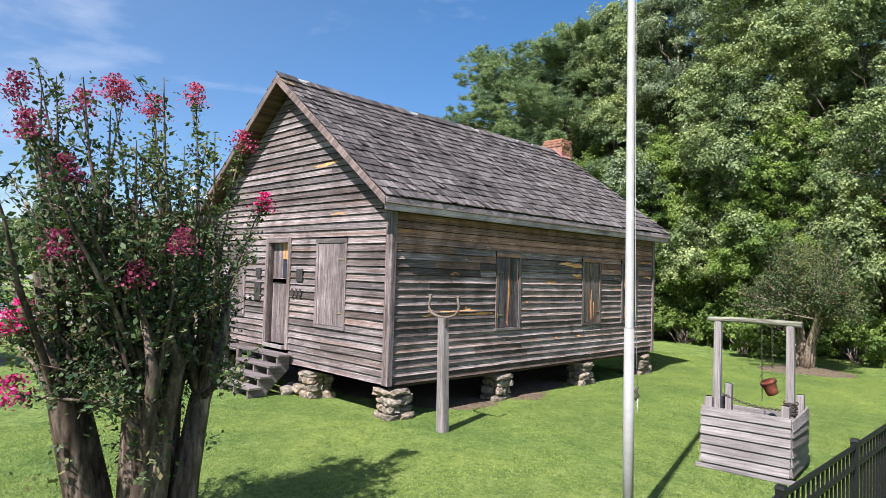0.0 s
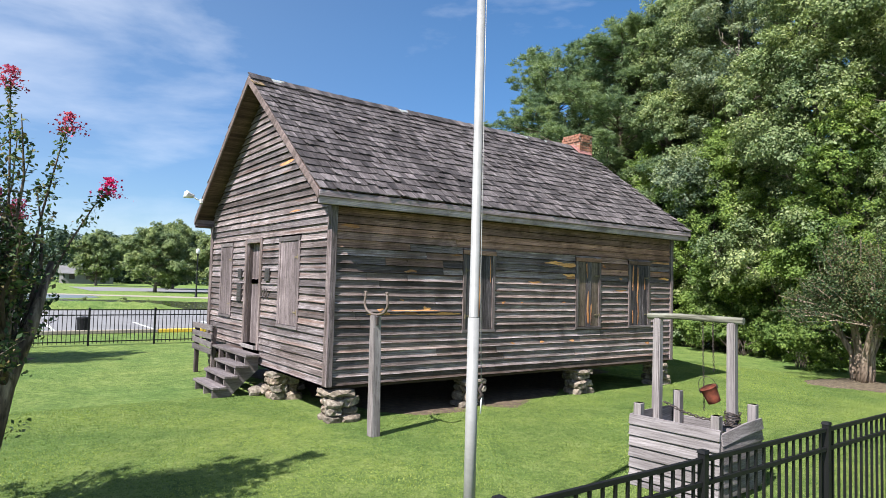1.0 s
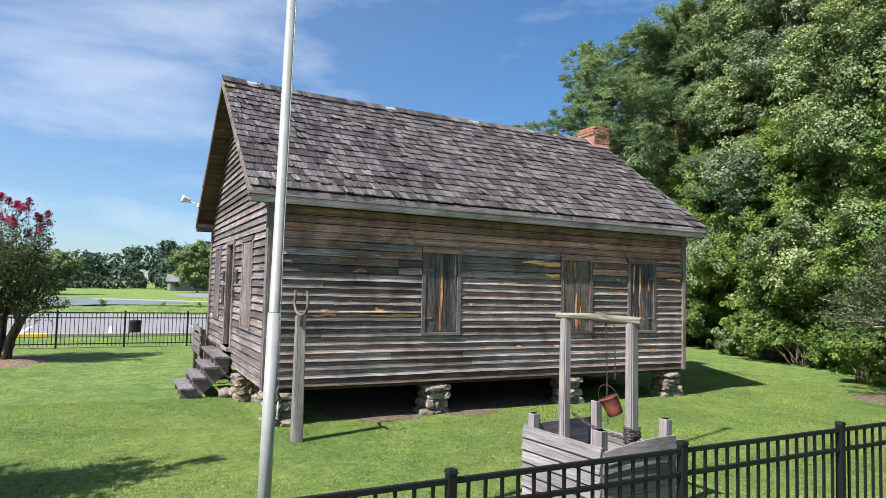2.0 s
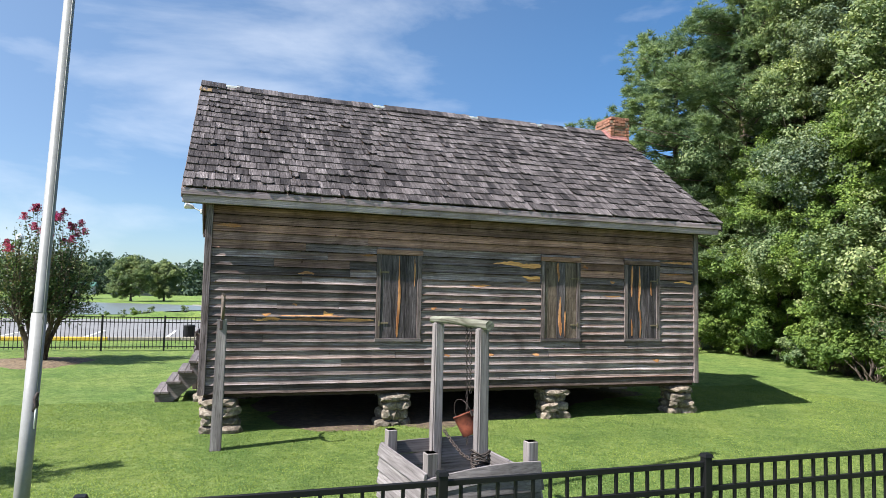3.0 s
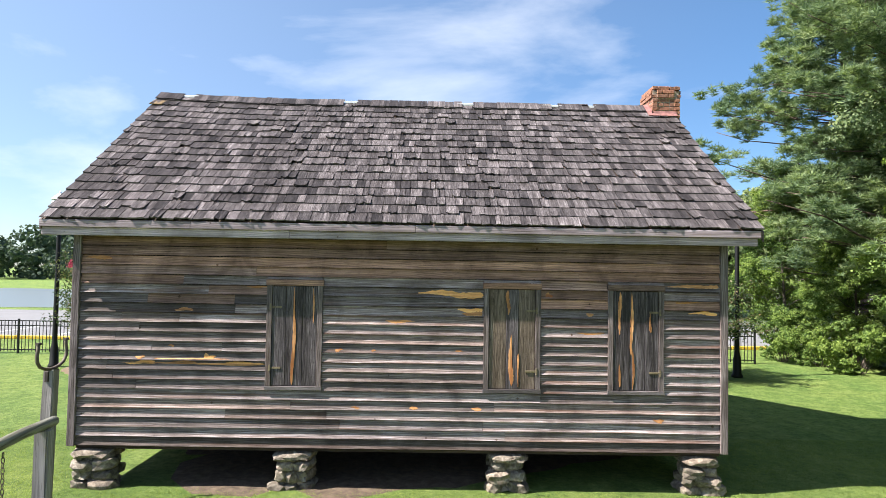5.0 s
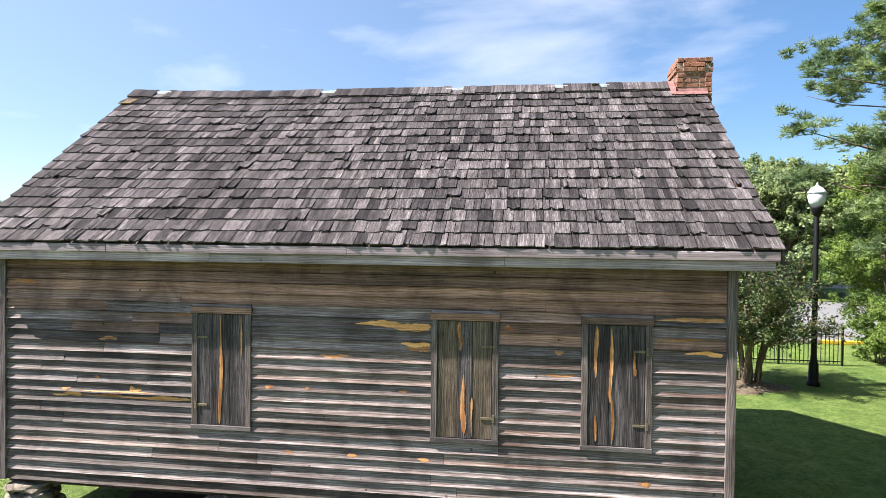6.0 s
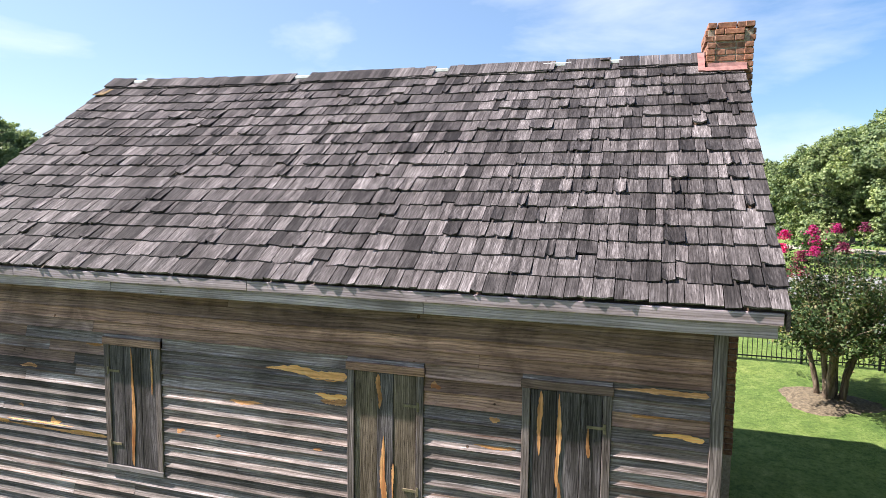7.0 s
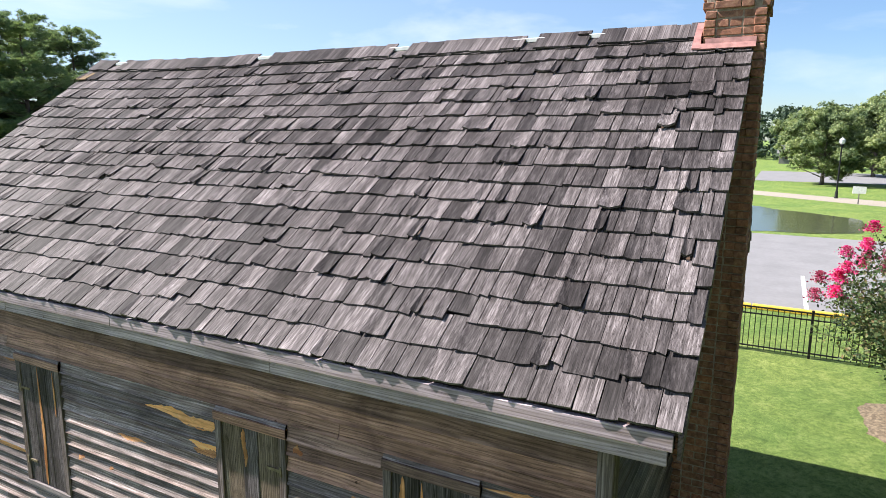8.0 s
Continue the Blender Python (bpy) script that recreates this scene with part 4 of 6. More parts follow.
# eaves: two stacked fascia boards and a soffit on each side
for s in (1, -1):
    def fx(x):
        return x if s > 0 else 2 * RIDGE_X - x

    def strip(name, xa, xb, ya, yb, za, zb, mat):
        a, b = sorted((fx(xa), fx(xb)))
        part(name, bevelled((a, ya, za), (b, yb, zb), 0.004), mat, house)

    for ya, yb in ((RAKE0 + 0.01, 1.62), (1.622, 4.55), (4.552, RAKE1 - 0.05)):
        strip("fascia", 0.150, 0.224, ya, yb, 3.430, 3.524, M_FASCIA)
    for ya, yb in ((RAKE0 + 0.02, 2.9), (2.902, 6.3), (6.302, RAKE1 - 0.08)):
        strip("fascia", 0.135, 0.188, ya, yb, 3.325, 3.429, M_FASCIA)
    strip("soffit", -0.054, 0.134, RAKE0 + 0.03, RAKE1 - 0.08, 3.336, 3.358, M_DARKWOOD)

# rake boards on both gable ends
for y0, y1 in ((RAKE0 + 0.002, RAKE0 + 0.030), (RAKE1 - 0.032, RAKE1 - 0.004)):
    for s in (1, -1):
        bm = bmesh.new()
        ex = EAVE_X - 0.015 if s > 0 else 2 * RIDGE_X - EAVE_X + 0.015
        p = [(ex, EAVE_Z - 0.165), (RIDGE_X, RIDGE_Z - 0.175 + ridge_rise(y0)), (RIDGE_X, RIDGE_Z - 0.018 + ridge_rise(y0)), (ex, EAVE_Z - 0.03)]
        a = [bm.verts.new((x, y0, z)) for x, z in p]
        b = [bm.verts.new((x, y1, z)) for x, z in p]
        bm.faces.new(a)
        bm.faces.new(b[::-1])
        for i in range(4):
            j = (i + 1) % 4
            bm.faces.new((a[j], a[i], b[i], b[j]))
        bmesh.ops.recalc_face_normals(bm, faces=bm.faces[:])
        bmesh.ops.bevel(bm, geom=bm.edges[:], offset=0.004, segments=1, affect="EDGES")
        part("rake_board", bm, M_RAKE, house)

# ---------------------------------------------------------------- brick chimney outside the far gable
chimney = part("chimney", bevelled((CHIM[0] + 0.006, CHIM[2] + 0.006, 0.0), (CHIM[1] - 0.006, CHIM[3] - 0.006, 6.30), 0.004), M_MORTAR, house, "tall red brick chimney with a corbelled top")


def brick_mesh(a, b, c, seed):
    r = random.Random(seed)
    bm = bmesh.new()
    v = block(bm, (0, 0, 0), (a, b, c))
    for q in v:
        q.co += Vector((r.uniform(-1, 1), r.uniform(-1, 1), r.uniform(-1, 1))) * 0.003
    bmesh.ops.bevel(bm, geom=bm.edges[:], offset=0.005, segments=1, affect="EDGES")
    me = bpy.data.meshes.new("brick")
    bm.normal_update()
    bm.to_mesh(me)
    bm.free()
    me.materials.append(M_BRICK)
    return me


BL, BW, BH, BJ = 0.205, 0.095, 0.062, 0.012
brick_x = [brick_mesh(BL, BW, BH, k) for k in range(5)]
brick_y = [brick_mesh(BW, BL, BH, k + 5) for k in range(5)]
half_x = [brick_mesh(0.095, BW, BH, k + 10) for k in range(3)]
half_y = [brick_mesh(BW, 0.095, BH, k + 13) for k in range(3)]


def brick_courses(z0, z1, x0, x1, y0, y1, r):
    """Courses round the three outer faces; every second course is shifted half a brick."""
    z, odd = z0, 0
    while z + BH <= z1 + 0.001:
        x = x1 - BL if not odd else x1 - 0.095
        first = True
        # faces that look along y
        for yy, only in ((y1 - BW, None), (y0, None)):
            x = x0
            k = 0
            while x < x1 - 0.05:
                full = not (odd and k == 0)
                w = BL if full else 0.095
                if x + w > x1 + 0.002:
                    w, full = 0.095, False
                    if x + w > x1 + 0.03:
                        break
                piece("brick", r.choice(brick_x if full else half_x), chimney, Matrix.Translation((x + r.uniform(-0.003, 0.003), yy + r.uniform(-0.004, 0.004), z)))
                x += w + BJ
                k += 1
        # the face that looks along x, between those
        y = y0 + BW + BJ
        k = 0
        while y < y1 - BW - 0.05:
            full = not (odd and k == 0)
            w = BL if full else 0.095
            if y + w > y1 - BW - BJ + 0.02:
                w, full = 0.095, False
            if y + w > y1 - BW + 0.02:
                break
            piece("brick", r.choice(brick_y if full else half_y), chimney, Matrix.Translation((x1 - BW + r.uniform(-0.004, 0.004), y, z)))
            y += w + BJ
            k += 1
        z += BH + BJ
        odd = 1 - odd


r = random.Random(31)
brick_courses(1.2, 6.16, CHIM[0], CHIM[1], CHIM[2], CHIM[3], r)
brick_courses(6.165, 6.31, CHIM[0] - 0.022, CHIM[1] + 0.022, CHIM[2] - 0.022, CHIM[3] + 0.022, r)
brick_courses(6.314, 6.39, CHIM[0], CHIM[1], CHIM[2], CHIM[3], r)

# faded red flashing round its foot on the roof
def flash(pts, name="flashing"):
    bm = bmesh.new()
    lo = [bm.verts.new(p) for p in pts]
    res = bmesh.ops.extrude_face_region(bm, geom=[bm.faces.new(lo)])
    off = Vector((0.006, -0.003, 0.008))
    for e in res["geom"]:
        if isinstance(e, bmesh.types.BMVert):
            e.co += off
    bmesh.ops.recalc_face_normals(bm, faces=bm.faces[:])
    part(name, bm, M_FLASH, roof, "faded red metal flashing")


zf = EAVE_Z + (EAVE_X - CHIM[1]) * PITCH
y0, y1 = CHIM[2] - 0.085, RAKE1 + 0.02
flash([(CHIM[1] + 0.075, y0, zf - 0.075 * PITCH + 0.035), (CHIM[1] + 0.075, y1, zf - 0.075 * PITCH + 0.035), (CHIM[1] + 0.028, y1, zf + 0.03), (CHIM[1] + 0.028, y0, zf + 0.03)])
flash([(CHIM[1] + 0.026, CHIM[2] + 0.02, zf + 0.02), (CHIM[1] + 0.026, y1, zf + 0.02), (CHIM[1] + 0.010, y1, zf + 0.075), (CHIM[1] + 0.010, CHIM[2] + 0.02, zf + 0.075)])
flash([(CHIM[1] + 0.075, y0, zf - 0.075 * PITCH + 0.042), (CHIM[1] + 0.075, CHIM[2] - 0.012, zf - 0.075 * PITCH + 0.042), (RIDGE_X + 0.03, CHIM[2] - 0.012, RIDGE_Z + 0.045), (RIDGE_X + 0.03, y0, RIDGE_Z + 0.045)])
flash([(CHIM[1] + 0.03, CHIM[2] - 0.014, zf + 0.03), (RIDGE_X + 0.03, CHIM[2] - 0.014, RIDGE_Z + 0.04), (RIDGE_X + 0.03, CHIM[2] - 0.014, RIDGE_Z + 0.085), (CHIM[1] + 0.03, CHIM[2] - 0.014, zf + 0.09)])


# ---------------------------------------------------------------- stone piers
def stone_mesh(sx, sy, sz, seed):
    bm = bmesh.new()
    bmesh.ops.create_icosphere(bm, subdivisions=2, radius=1.0)
    off = Vector((seed * 3.1, seed * 1.7, seed * 0.9))
    for v in bm.verts:
        c = v.co.copy()
        m = max(abs(c.x), abs(c.y), abs(c.z))
        c = c.lerp(c / m, 0.6) * (1 + 0.26 * noise.noise(v.co * 1.5 + off) + 0.12 * noise.noise(v.co * 4.1 + off))
        v.co = Vector((c.x * sx / 2, c.y * sy / 2, c.z * sz / 2))
    me = bpy.data.meshes.new("stone")
    bm.normal_update()
    bm.to_mesh(me)
    bm.free()
    me.materials.append(M_STONE)
    return me


STONES = [stone_mesh(0.30, 0.34, 0.17, k + 1) for k in range(4)] + [stone_mesh(0.26, 0.24, 0.15, k + 11) for k in range(5)]
SLABS = [stone_mesh(0.48, 0.50, 0.12, k + 31) for k in range(4)]


def pier(x, y, seed, top=Z0 - 0.062):
    """Stones stacked dry: a broad foot, courses of two or three stones, a flat slab under the sill."""
    r = random.Random(seed)
    p = empty("stone_pier", (x, y, 0))
    tagged(p, "pier of rough pale field stones under the house", "pier", "piers under the house")
    bm = bevelled((-0.13, -0.14, 0.0), (0.11, 0.14, top), 0.02)
    part("rubble_core", bm, M_MORTAR, p)
    z = -0.04
    while z < top - 0.10:
        h = r.uniform(0.11, 0.18)
        h = min(h, top - 0.07 - z + 0.02)
        n = r.choice((2, 2, 3))
        wide = (0.46 if z > 0.02 else 0.56) * r.uniform(0.92, 1.08)
        sh_ = r.uniform(-0.02, 0.02)
        for q in range(n):
            yy = sh_ + wide * ((q + 0.5) / n - 0.5)
            k = wide / n / 0.25
            piece("stone", r.choice(STONES), p, Matrix.LocRotScale((r.uniform(0.02, 0.09), yy, z + h / 2), Euler((r.uniform(-0.15, 0.15), r.uniform(-0.15, 0.15), r.uniform(-0.4, 0.4))), (1.05, k * 1.05, h / 0.145)))
            piece("stone", r.choice(STONES), p, Matrix.LocRotScale((-0.14 + r.uniform(-0.03, 0.03), yy, z + h / 2), Euler((0, 0, r.uniform(0, 6.28))), (0.85, 0.85, h / 0.15)))
        z += h * 0.92
    piece("stone", r.choice(SLABS), p, Matrix.LocRotScale((0.0, r.uniform(-0.02, 0.02), top - 0.06), Euler((0, 0, r.uniform(-0.15, 0.15))), (1.0, r.uniform(0.95, 1.12), 1.12)))
    return p


for i, (x, y) in enumerate(((-0.20, 0.30), (-0.22, 2.96), (-0.22, 5.83), (-0.20, 8.42), (-WID + 0.24, 0.3), (-WID + 0.24, 2.96), (-WID + 0.24, 5.83), (-WID + 0.24, 8.42), (-3.2, 0.75), (-3.2, 2.96), (-3.2, 5.83), (-3.2, 8.2), (-2.35, 0.26))):
    pier(x, y, 50 + i)


# ---------------------------------------------------------------- steps and landing at the door
steps = empty("door_steps", (-3.42, -0.1, 0))
tagged(steps, "grey wooden plank steps with a slatted rail at the door", "steps")
fronts = (-0.77, -0.57, -0.38, -0.20, 0.075)
rises = [0.20 + 0.185 * i for i in range(4)]
for i in range(4):
    deep = fronts[4] - fronts[3] if i == 3 else 0.26
    for k in range(2):
        part("tread", bevelled((-0.70, fronts[i] + deep * k / 2 + 0.002, rises[i] - 0.05), (0.62, fronts[i] + deep * (k + 1) / 2 - 0.002, rises[i]), 0.007), M_STEP_X, steps)
# notched stringers with a sloping lower edge
for x in (-0.62, -0.03, 0.50):
    line = [(-0.745, 0.0)]
    for i in range(4):
        line += [(fronts[i] + 0.025, rises[i] - 0.051), (fronts[i + 1] + (0.025 if i < 3 else 0.0), rises[i] - 0.051)]
    line += [(0.075, 0.47), (-0.44, 0.0)]
    bm = bmesh.new()
    a = [bm.verts.new((x, q, z)) for q, z in line]
    b = [bm.verts.new((x + 0.05, q, z)) for q, z in line]
    bm.faces.new(a)
    bm.faces.new(b[::-1])
    for i in range(len(line)):
        k = (i + 1) % len(line)
        bm.faces.new((a[k], a[i], b[i], b[k]))
    bmesh.ops.recalc_face_normals(bm, faces=bm.faces[:])
    part("stringer", bm, M_STEP_Y, steps)
# the slatted rail of the landing, along the wall
r = random.Random(12)
for x, h in ((-2.92, 1.13), (-1.62, 1.10), (-1.05, 0.72)):
    part("rail_post", bevelled((x, -0.19, 0), (x + 0.09, -0.10, h), 0.006), M_UPRIGHT, steps)
for z in (0.60, 0.76, 0.93, 1.09):
    a, b = r.uniform(-0.02, 0.02), r.uniform(-0.03, 0.015)
    bm = bmesh.new()
    hexa(bm, [(-2.98, -0.225, z - 0.06 + a), (-1.50, -0.225, z - 0.06 + b), (-1.50, -0.192, z - 0.06 + b), (-2.98, -0.192, z - 0.06 + a), (-2.98, -0.225, z + 0.055 + a), (-1.50, -0.225, z + 0.055 + b), (-1.50, -0.192, z + 0.055 + b), (-2.98, -0.192, z + 0.055 + a)])
    bmesh.ops.bevel(bm, geom=bm.edges[:], offset=0.004, segments=1, affect="EDGES")
    part("side_rail", bm, M_STEP_X, steps)
part("landing", bevelled((-1.55, -0.19, 0.705), (-0.72, 0.07, 0.752), 0.006), M_STEP_X, steps)
for i, (x, y) in enumerate(((-2.85, -0.06), (-2.98, 0.12), (-2.66, 0.10))):
    st = new("field_stone", r.choice(STONES[:4]))
    st.matrix_basis = Matrix.LocRotScale((x, y, 0.07 + 0.02 * i), Euler((0.1, 0.1 * i, 0.7 * i)), (0.8, 0.8, 1.1))
    tagged(st, "rough pale stone beside the steps", "stone", "stones beside the steps")

# ---------------------------------------------------------------- flood lamp under the gable's edge
fl = empty("flood_lamp", (-6.03, -0.345, 3.90))
tagged(fl, "white twin security floodlight on the gable edge", "floodlight")
part("base", bevelled((-0.05, -0.05, -0.06), (0.05, 0.0, 0.04), 0.008), M_WHITE, fl)
for dx, ry in ((-0.10, -35), (0.10, 30)):
    bm = bmesh.new()
    lathe(bm, ((0.035, 0.0), (0.045, 0.02), (0.055, 0.10), (0.075, 0.16), (0.078, 0.19), (0.06, 0.192)), 14)
    part("lamp_head", bm, M_WHITE, fl, "", pose(dx * 0.5, -0.20, 0.08, 75, ry, 0))
bm = bmesh.new()
tube(bm, [(0, -0.04, 0), (0, -0.12, 0.03), (0, -0.22, 0.08)], [0.014, 0.014, 0.014], 8)
part("arm", bm, M_WHITE, fl)

# ---------------------------------------------------------------- forked post beside the house
post = empty("forked_post", (0.965, 0.295, 0))
tagged(post, "square grey wooden post topped with an iron fork", "post")
bm = bmesh.new()
hexa(bm, [(-0.072, -0.072, -0.05), (0.072, -0.072, -0.05), (0.072, 0.072, -0.05), (-0.072, 0.072, -0.05), (-0.130, -0.052, 1.70), (-0.005, -0.052, 1.70), (-0.005, 0.072, 1.70), (-0.130, 0.072, 1.70)])
bmesh.ops.bevel(bm, geom=bm.edges[:], offset=0.010, segments=2, affect="EDGES")
part("shaft", bm, M_GREY_POST, post)
FORK = pose(-0.068, 0.01, 0, 0, 0, 2)
bm = bmesh.new()
pts = [(-0.285, 2.02), (-0.29, 1.96), (-0.31, 1.89), (-0.30, 1.82), (-0.245, 1.755), (-0.15, 1.72), (-0.05, 1.705), (0.05, 1.705), (0.15, 1.72), (0.245, 1.755), (0.30, 1.82), (0.31, 1.89), (0.29, 1.96), (0.285, 2.02)]
tube(bm, [(x, 0, z) for x, z in pts], [0.020] * len(pts), 8)
part("iron_fork", bm, M_FORK, post, "curved grey iron fork", FORK)
for s in (-1, 1):
    bm = bmesh.new()
    tube(bm, [(s * 0.25, 0, 2.022), (s * 0.325, 0, 2.022)], [0.018, 0.018], 8)
    part("fork_tip", bm, M_FORK, post, "", FORK)
part("bracket", bevelled((-0.015, -0.02, 1.56), (0.02, 0.02, 1.68), 0.004), M_IRON, post)

# ---------------------------------------------------------------- flagpole
pole = empty("flagpole", (4.689, -0.925, 0))
pole.matrix_basis = pose(4.689, -0.925, 0, -1.08, -1.45, 0)
tagged(pole, "tall white metal flagpole standing in the lawn", "flagpole")
bm = bmesh.new()
tube(bm, [(0, 0, -0.1), (0, 0, 1.9)], [0.050, 0.049], 20)
part("lower_shaft", bm, M_POLE, pole)
bm = bmesh.new()
tube(bm, [(0, 0, 1.9), (0, 0, 1.91), (0, 0, 9.0)], [0.049, 0.041, 0.030], 20)
part("upper_shaft", bm, M_POLE, pole)
bm = bmesh.new()
lathe(bm, ((0.01, 9.0), (0.06, 9.03), (0.08, 9.09), (0.06, 9.15), (0.005, 9.18)), 16)
part("ball_finial", bm, M_POLE, pole)
bm = bmesh.new()
tube(bm, [(0.045, 0.035, 1.22), (0.07, 0.055, 1.26), (0.05, 0.04, 1.30), (0.07, 0.055, 1.35)], [0.012, 0.016, 0.016, 0.01], 8)
part("cleat", bm, M_IRON, pole)
bm = bmesh.new()
tube(bm, [(0.062, 0.05, 1.28), (0.042, 0.033, 2.3), (0.028, 0.022, 8.8)], [0.0035, 0.0035, 0.0035], 6)
part("halyard", bm, M_POLE, pole)
bm = bmesh.new()
tube(bm, [(0.06, 0.05, 1.1), (0.066, 0.052, 1.28)], [0.006, 0.006], 6)
part("rope_end", bm, M_WHITE, pole)

# ---------------------------------------------------------------- the well
WELL = pose(4.70, 2.30, 0, 0, 0, 6.0)
well = new("wooden_well")
well.matrix_basis = WELL
tagged(well, "square well box of silvered boards under a log crossbar", "well")
r = random.Random(77)
W2, D2, BHT = 0.50, 0.50, 0.118
part("base_plank", bevelled((-W2 - 0.07, -D2 - 0.07, 0.0), (W2 + 0.07, -D2 - 0.005, 0.05), 0.006), M_PLANK_X, well)
for k in range(6):
    z = 0.07 + k * BHT
    top = z + BHT - 0.004
    for s, tag in ((-1, "front"), (1, "back")):
        yy = s * D2
        a, b = sorted((yy, yy + s * 0.022))
        if s > 0 and k == 5:
            continue
        bm = bmesh.new()
        w = W2 + 0.02 - r.uniform(0, 0.015)
        hexa(bm, [(-w, a if s > 0 else a - 0.022, z), (w, a if s > 0 else a - 0.022, z), (w, b + (0.022 if s > 0 else 0), z), (-w, b + (0.022 if s > 0 else 0), z), (-w, a, top - r.uniform(0, 0.01)), (w, a, top - r.uniform(0, 0.012)), (w, b, top - 0.004), (-w, b, top)])
        bmesh.ops.bevel(bm, geom=bm.edges[:], offset=0.003, segments=1, affect="EDGES")
        part("board", bm, M_PLANK_X, well)
    for s in (-1, 1):
        xx = s * W2
        a, b = sorted((xx, xx + s * 0.022))
        bow = 0.0
        segs = 6
        bm = bmesh.new()
        rings = []
        for q in range(segs + 1):
            f = q / segs
            yy = -D2 + 0.003 + 2 * (D2 - 0.003) * f
            sag = (0.055 * math.sin(math.pi * f) * (k - 1) / 5 if s > 0 and k >= 2 else 0.004 * math.sin(7 * f + k)) - (0.05 * (1 - f) if s > 0 and k == 5 else 0)
            o = s * (0.05 * math.sin(math.pi * f) if s > 0 and k >= 3 else 0)
            rings.append([bm.verts.new(c) for c in ((a + o - (0.022 if s < 0 else 0), yy, z + sag), (b + o + (0.022 if s > 0 else 0), yy, z + sag), (b + o, yy, top + sag), (a + o, yy, top + sag))])
        for u, v in zip(rings, rings[1:]):
            for q in range(4):
                bm.faces.new((u[q], u[(q + 1) % 4], v[(q + 1) % 4], v[q]))
        bm.faces.new(rings[0][::-1])
        bm.faces.new(rings[-1])
        bmesh.ops.recalc_face_normals(bm, faces=bm.faces[:])
        part("side_board", bm, M_PLANK_Y, well)
for sx in (-1, 1):
    for sy in (-1, 1):
        h = 0.86 + r.uniform(0, 0.05) + (0.06 if sy > 0 else 0)
        x, y = sx * (W2 - 0.055), sy * (D2 - 0.055)
        part("corner_post", bevelled((x - 0.045, y - 0.045, 0), (x + 0.045, y + 0.045, h), 0.006), M_GREY_POST, well)
for sx in (-1, 1):
    bm = bmesh.new()
    xo = -W2 + 0.02 if sx < 0 else W2 - 0.085
    lean = -0.01 * sx
    hexa(bm, [(xo - 0.052, -0.052, 0), (xo + 0.052, -0.052, 0), (xo + 0.052, 0.052, 0), (xo - 0.052, 0.052, 0), (xo - 0.045 + lean, -0.045, 1.84), (xo + 0.045 + lean, -0.045, 1.84), (xo + 0.045 + lean, 0.045, 1.84), (xo - 0.045 + lean, 0.045, 1.84)])
    bmesh.ops.bevel(bm, geom=bm.edges[:], offset=0.012, segments=2, affect="EDGES")
    part("frame_post", bm, M_GREY_POST, well)
bm = bmesh.new()
tube(bm, [(-0.60, 0, 1.86), (-0.2, 0.005, 1.875), (0.2, 0, 1.87), (0.53, 0.0, 1.865)], [0.034, 0.035, 0.036, 0.038], 14)
part("crossbar_log", bm, wood("mossy_log", (1, 0.1, 0), (0.10, 0.105, 0.06), (0.24, 0.24, 0.175), (0.36, 0.36, 0.29), high=30, spread=0.2), well, "peeled log crossbar greened with moss")


def chain(bm, pts, gauge=0.005, pitch=0.035):
    """Interlocking links along a line of points."""
    line = [Vector(p) for p in pts]
    total = sum((b - a).length for a, b in zip(line, line[1:]))
    n = int(total / pitch)
    k = 0
    for i in range(n):
        d = (i + 0.5) * pitch
        for a, b in zip(line, line[1:]):
            seg = (b - a).length
            if d <= seg:
                break
            d -= seg
        t = (b - a).normalized()
        c = a + t * d
        ref = Vector((1, 0, 0)) if abs(t.x) < 0.7 else Vector((0, 1, 0))
        u = t.cross(ref).normalized()
        w = t.cross(u)
        s = u if i % 2 else w
        ring = [c + t * math.cos(q) * pitch * 0.62 + s * math.sin(q) * pitch * 0.32 for q in (2 * math.pi * j / 8 for j in range(8))]
        tube(bm, ring + [ring[0]], [gauge] * 9, 4, False)


bm = bmesh.new()
chain(bm, [(0.19, 0, 1.83), (0.20, 0.01, 1.28)], 0.0032, 0.03)
part("chain", bm, M_IRON, well, "thin rusty chain")
bm = bmesh.new()
chain(bm, [(0.06, 0.03, 1.83), (0.075, 0.05, 0.82)], 0.003, 0.03)
part("chain", bm, M_IRON, well, "thin rusty chain")
bm = bmesh.new()
chain(bm, [(-0.42, 0.06, 0.86), (-0.2, 0.05, 0.79), (0.05, 0.02, 0.755), (0.3, 0.0, 0.76), (0.46, -0.03, 0.80)], 0.007, 0.045)
part("chain", bm, M_IRON, well, "rusty chain slung across the well box")
bm = bmesh.new()
for k in range(7):
    z = 0.74 + 0.022 * k
    ring = [(0.415 + (0.072 + 0.012 * math.sin(2.3 * k)) * math.cos(q), 0.075 * math.sin(q), z + 0.012 * math.sin(3 * q + k)) for q in (2 * math.pi * j / 12 for j in range(13))]
    tube(bm, ring, [0.0075] * 13, 5, False)
part("wound_chain", bm, M_IRON, well, "rusty chain wound round the frame post")
bk = new("rusty_bucket")
bk.matrix_basis = WELL @ pose(0.205, 0.02, 0.955, 10, -22, 20) @ Matrix.Scale(0.9, 4)
tagged(bk, "rust-red metal bucket hanging tilted over the well", "bucket")
bm = bmesh.new()
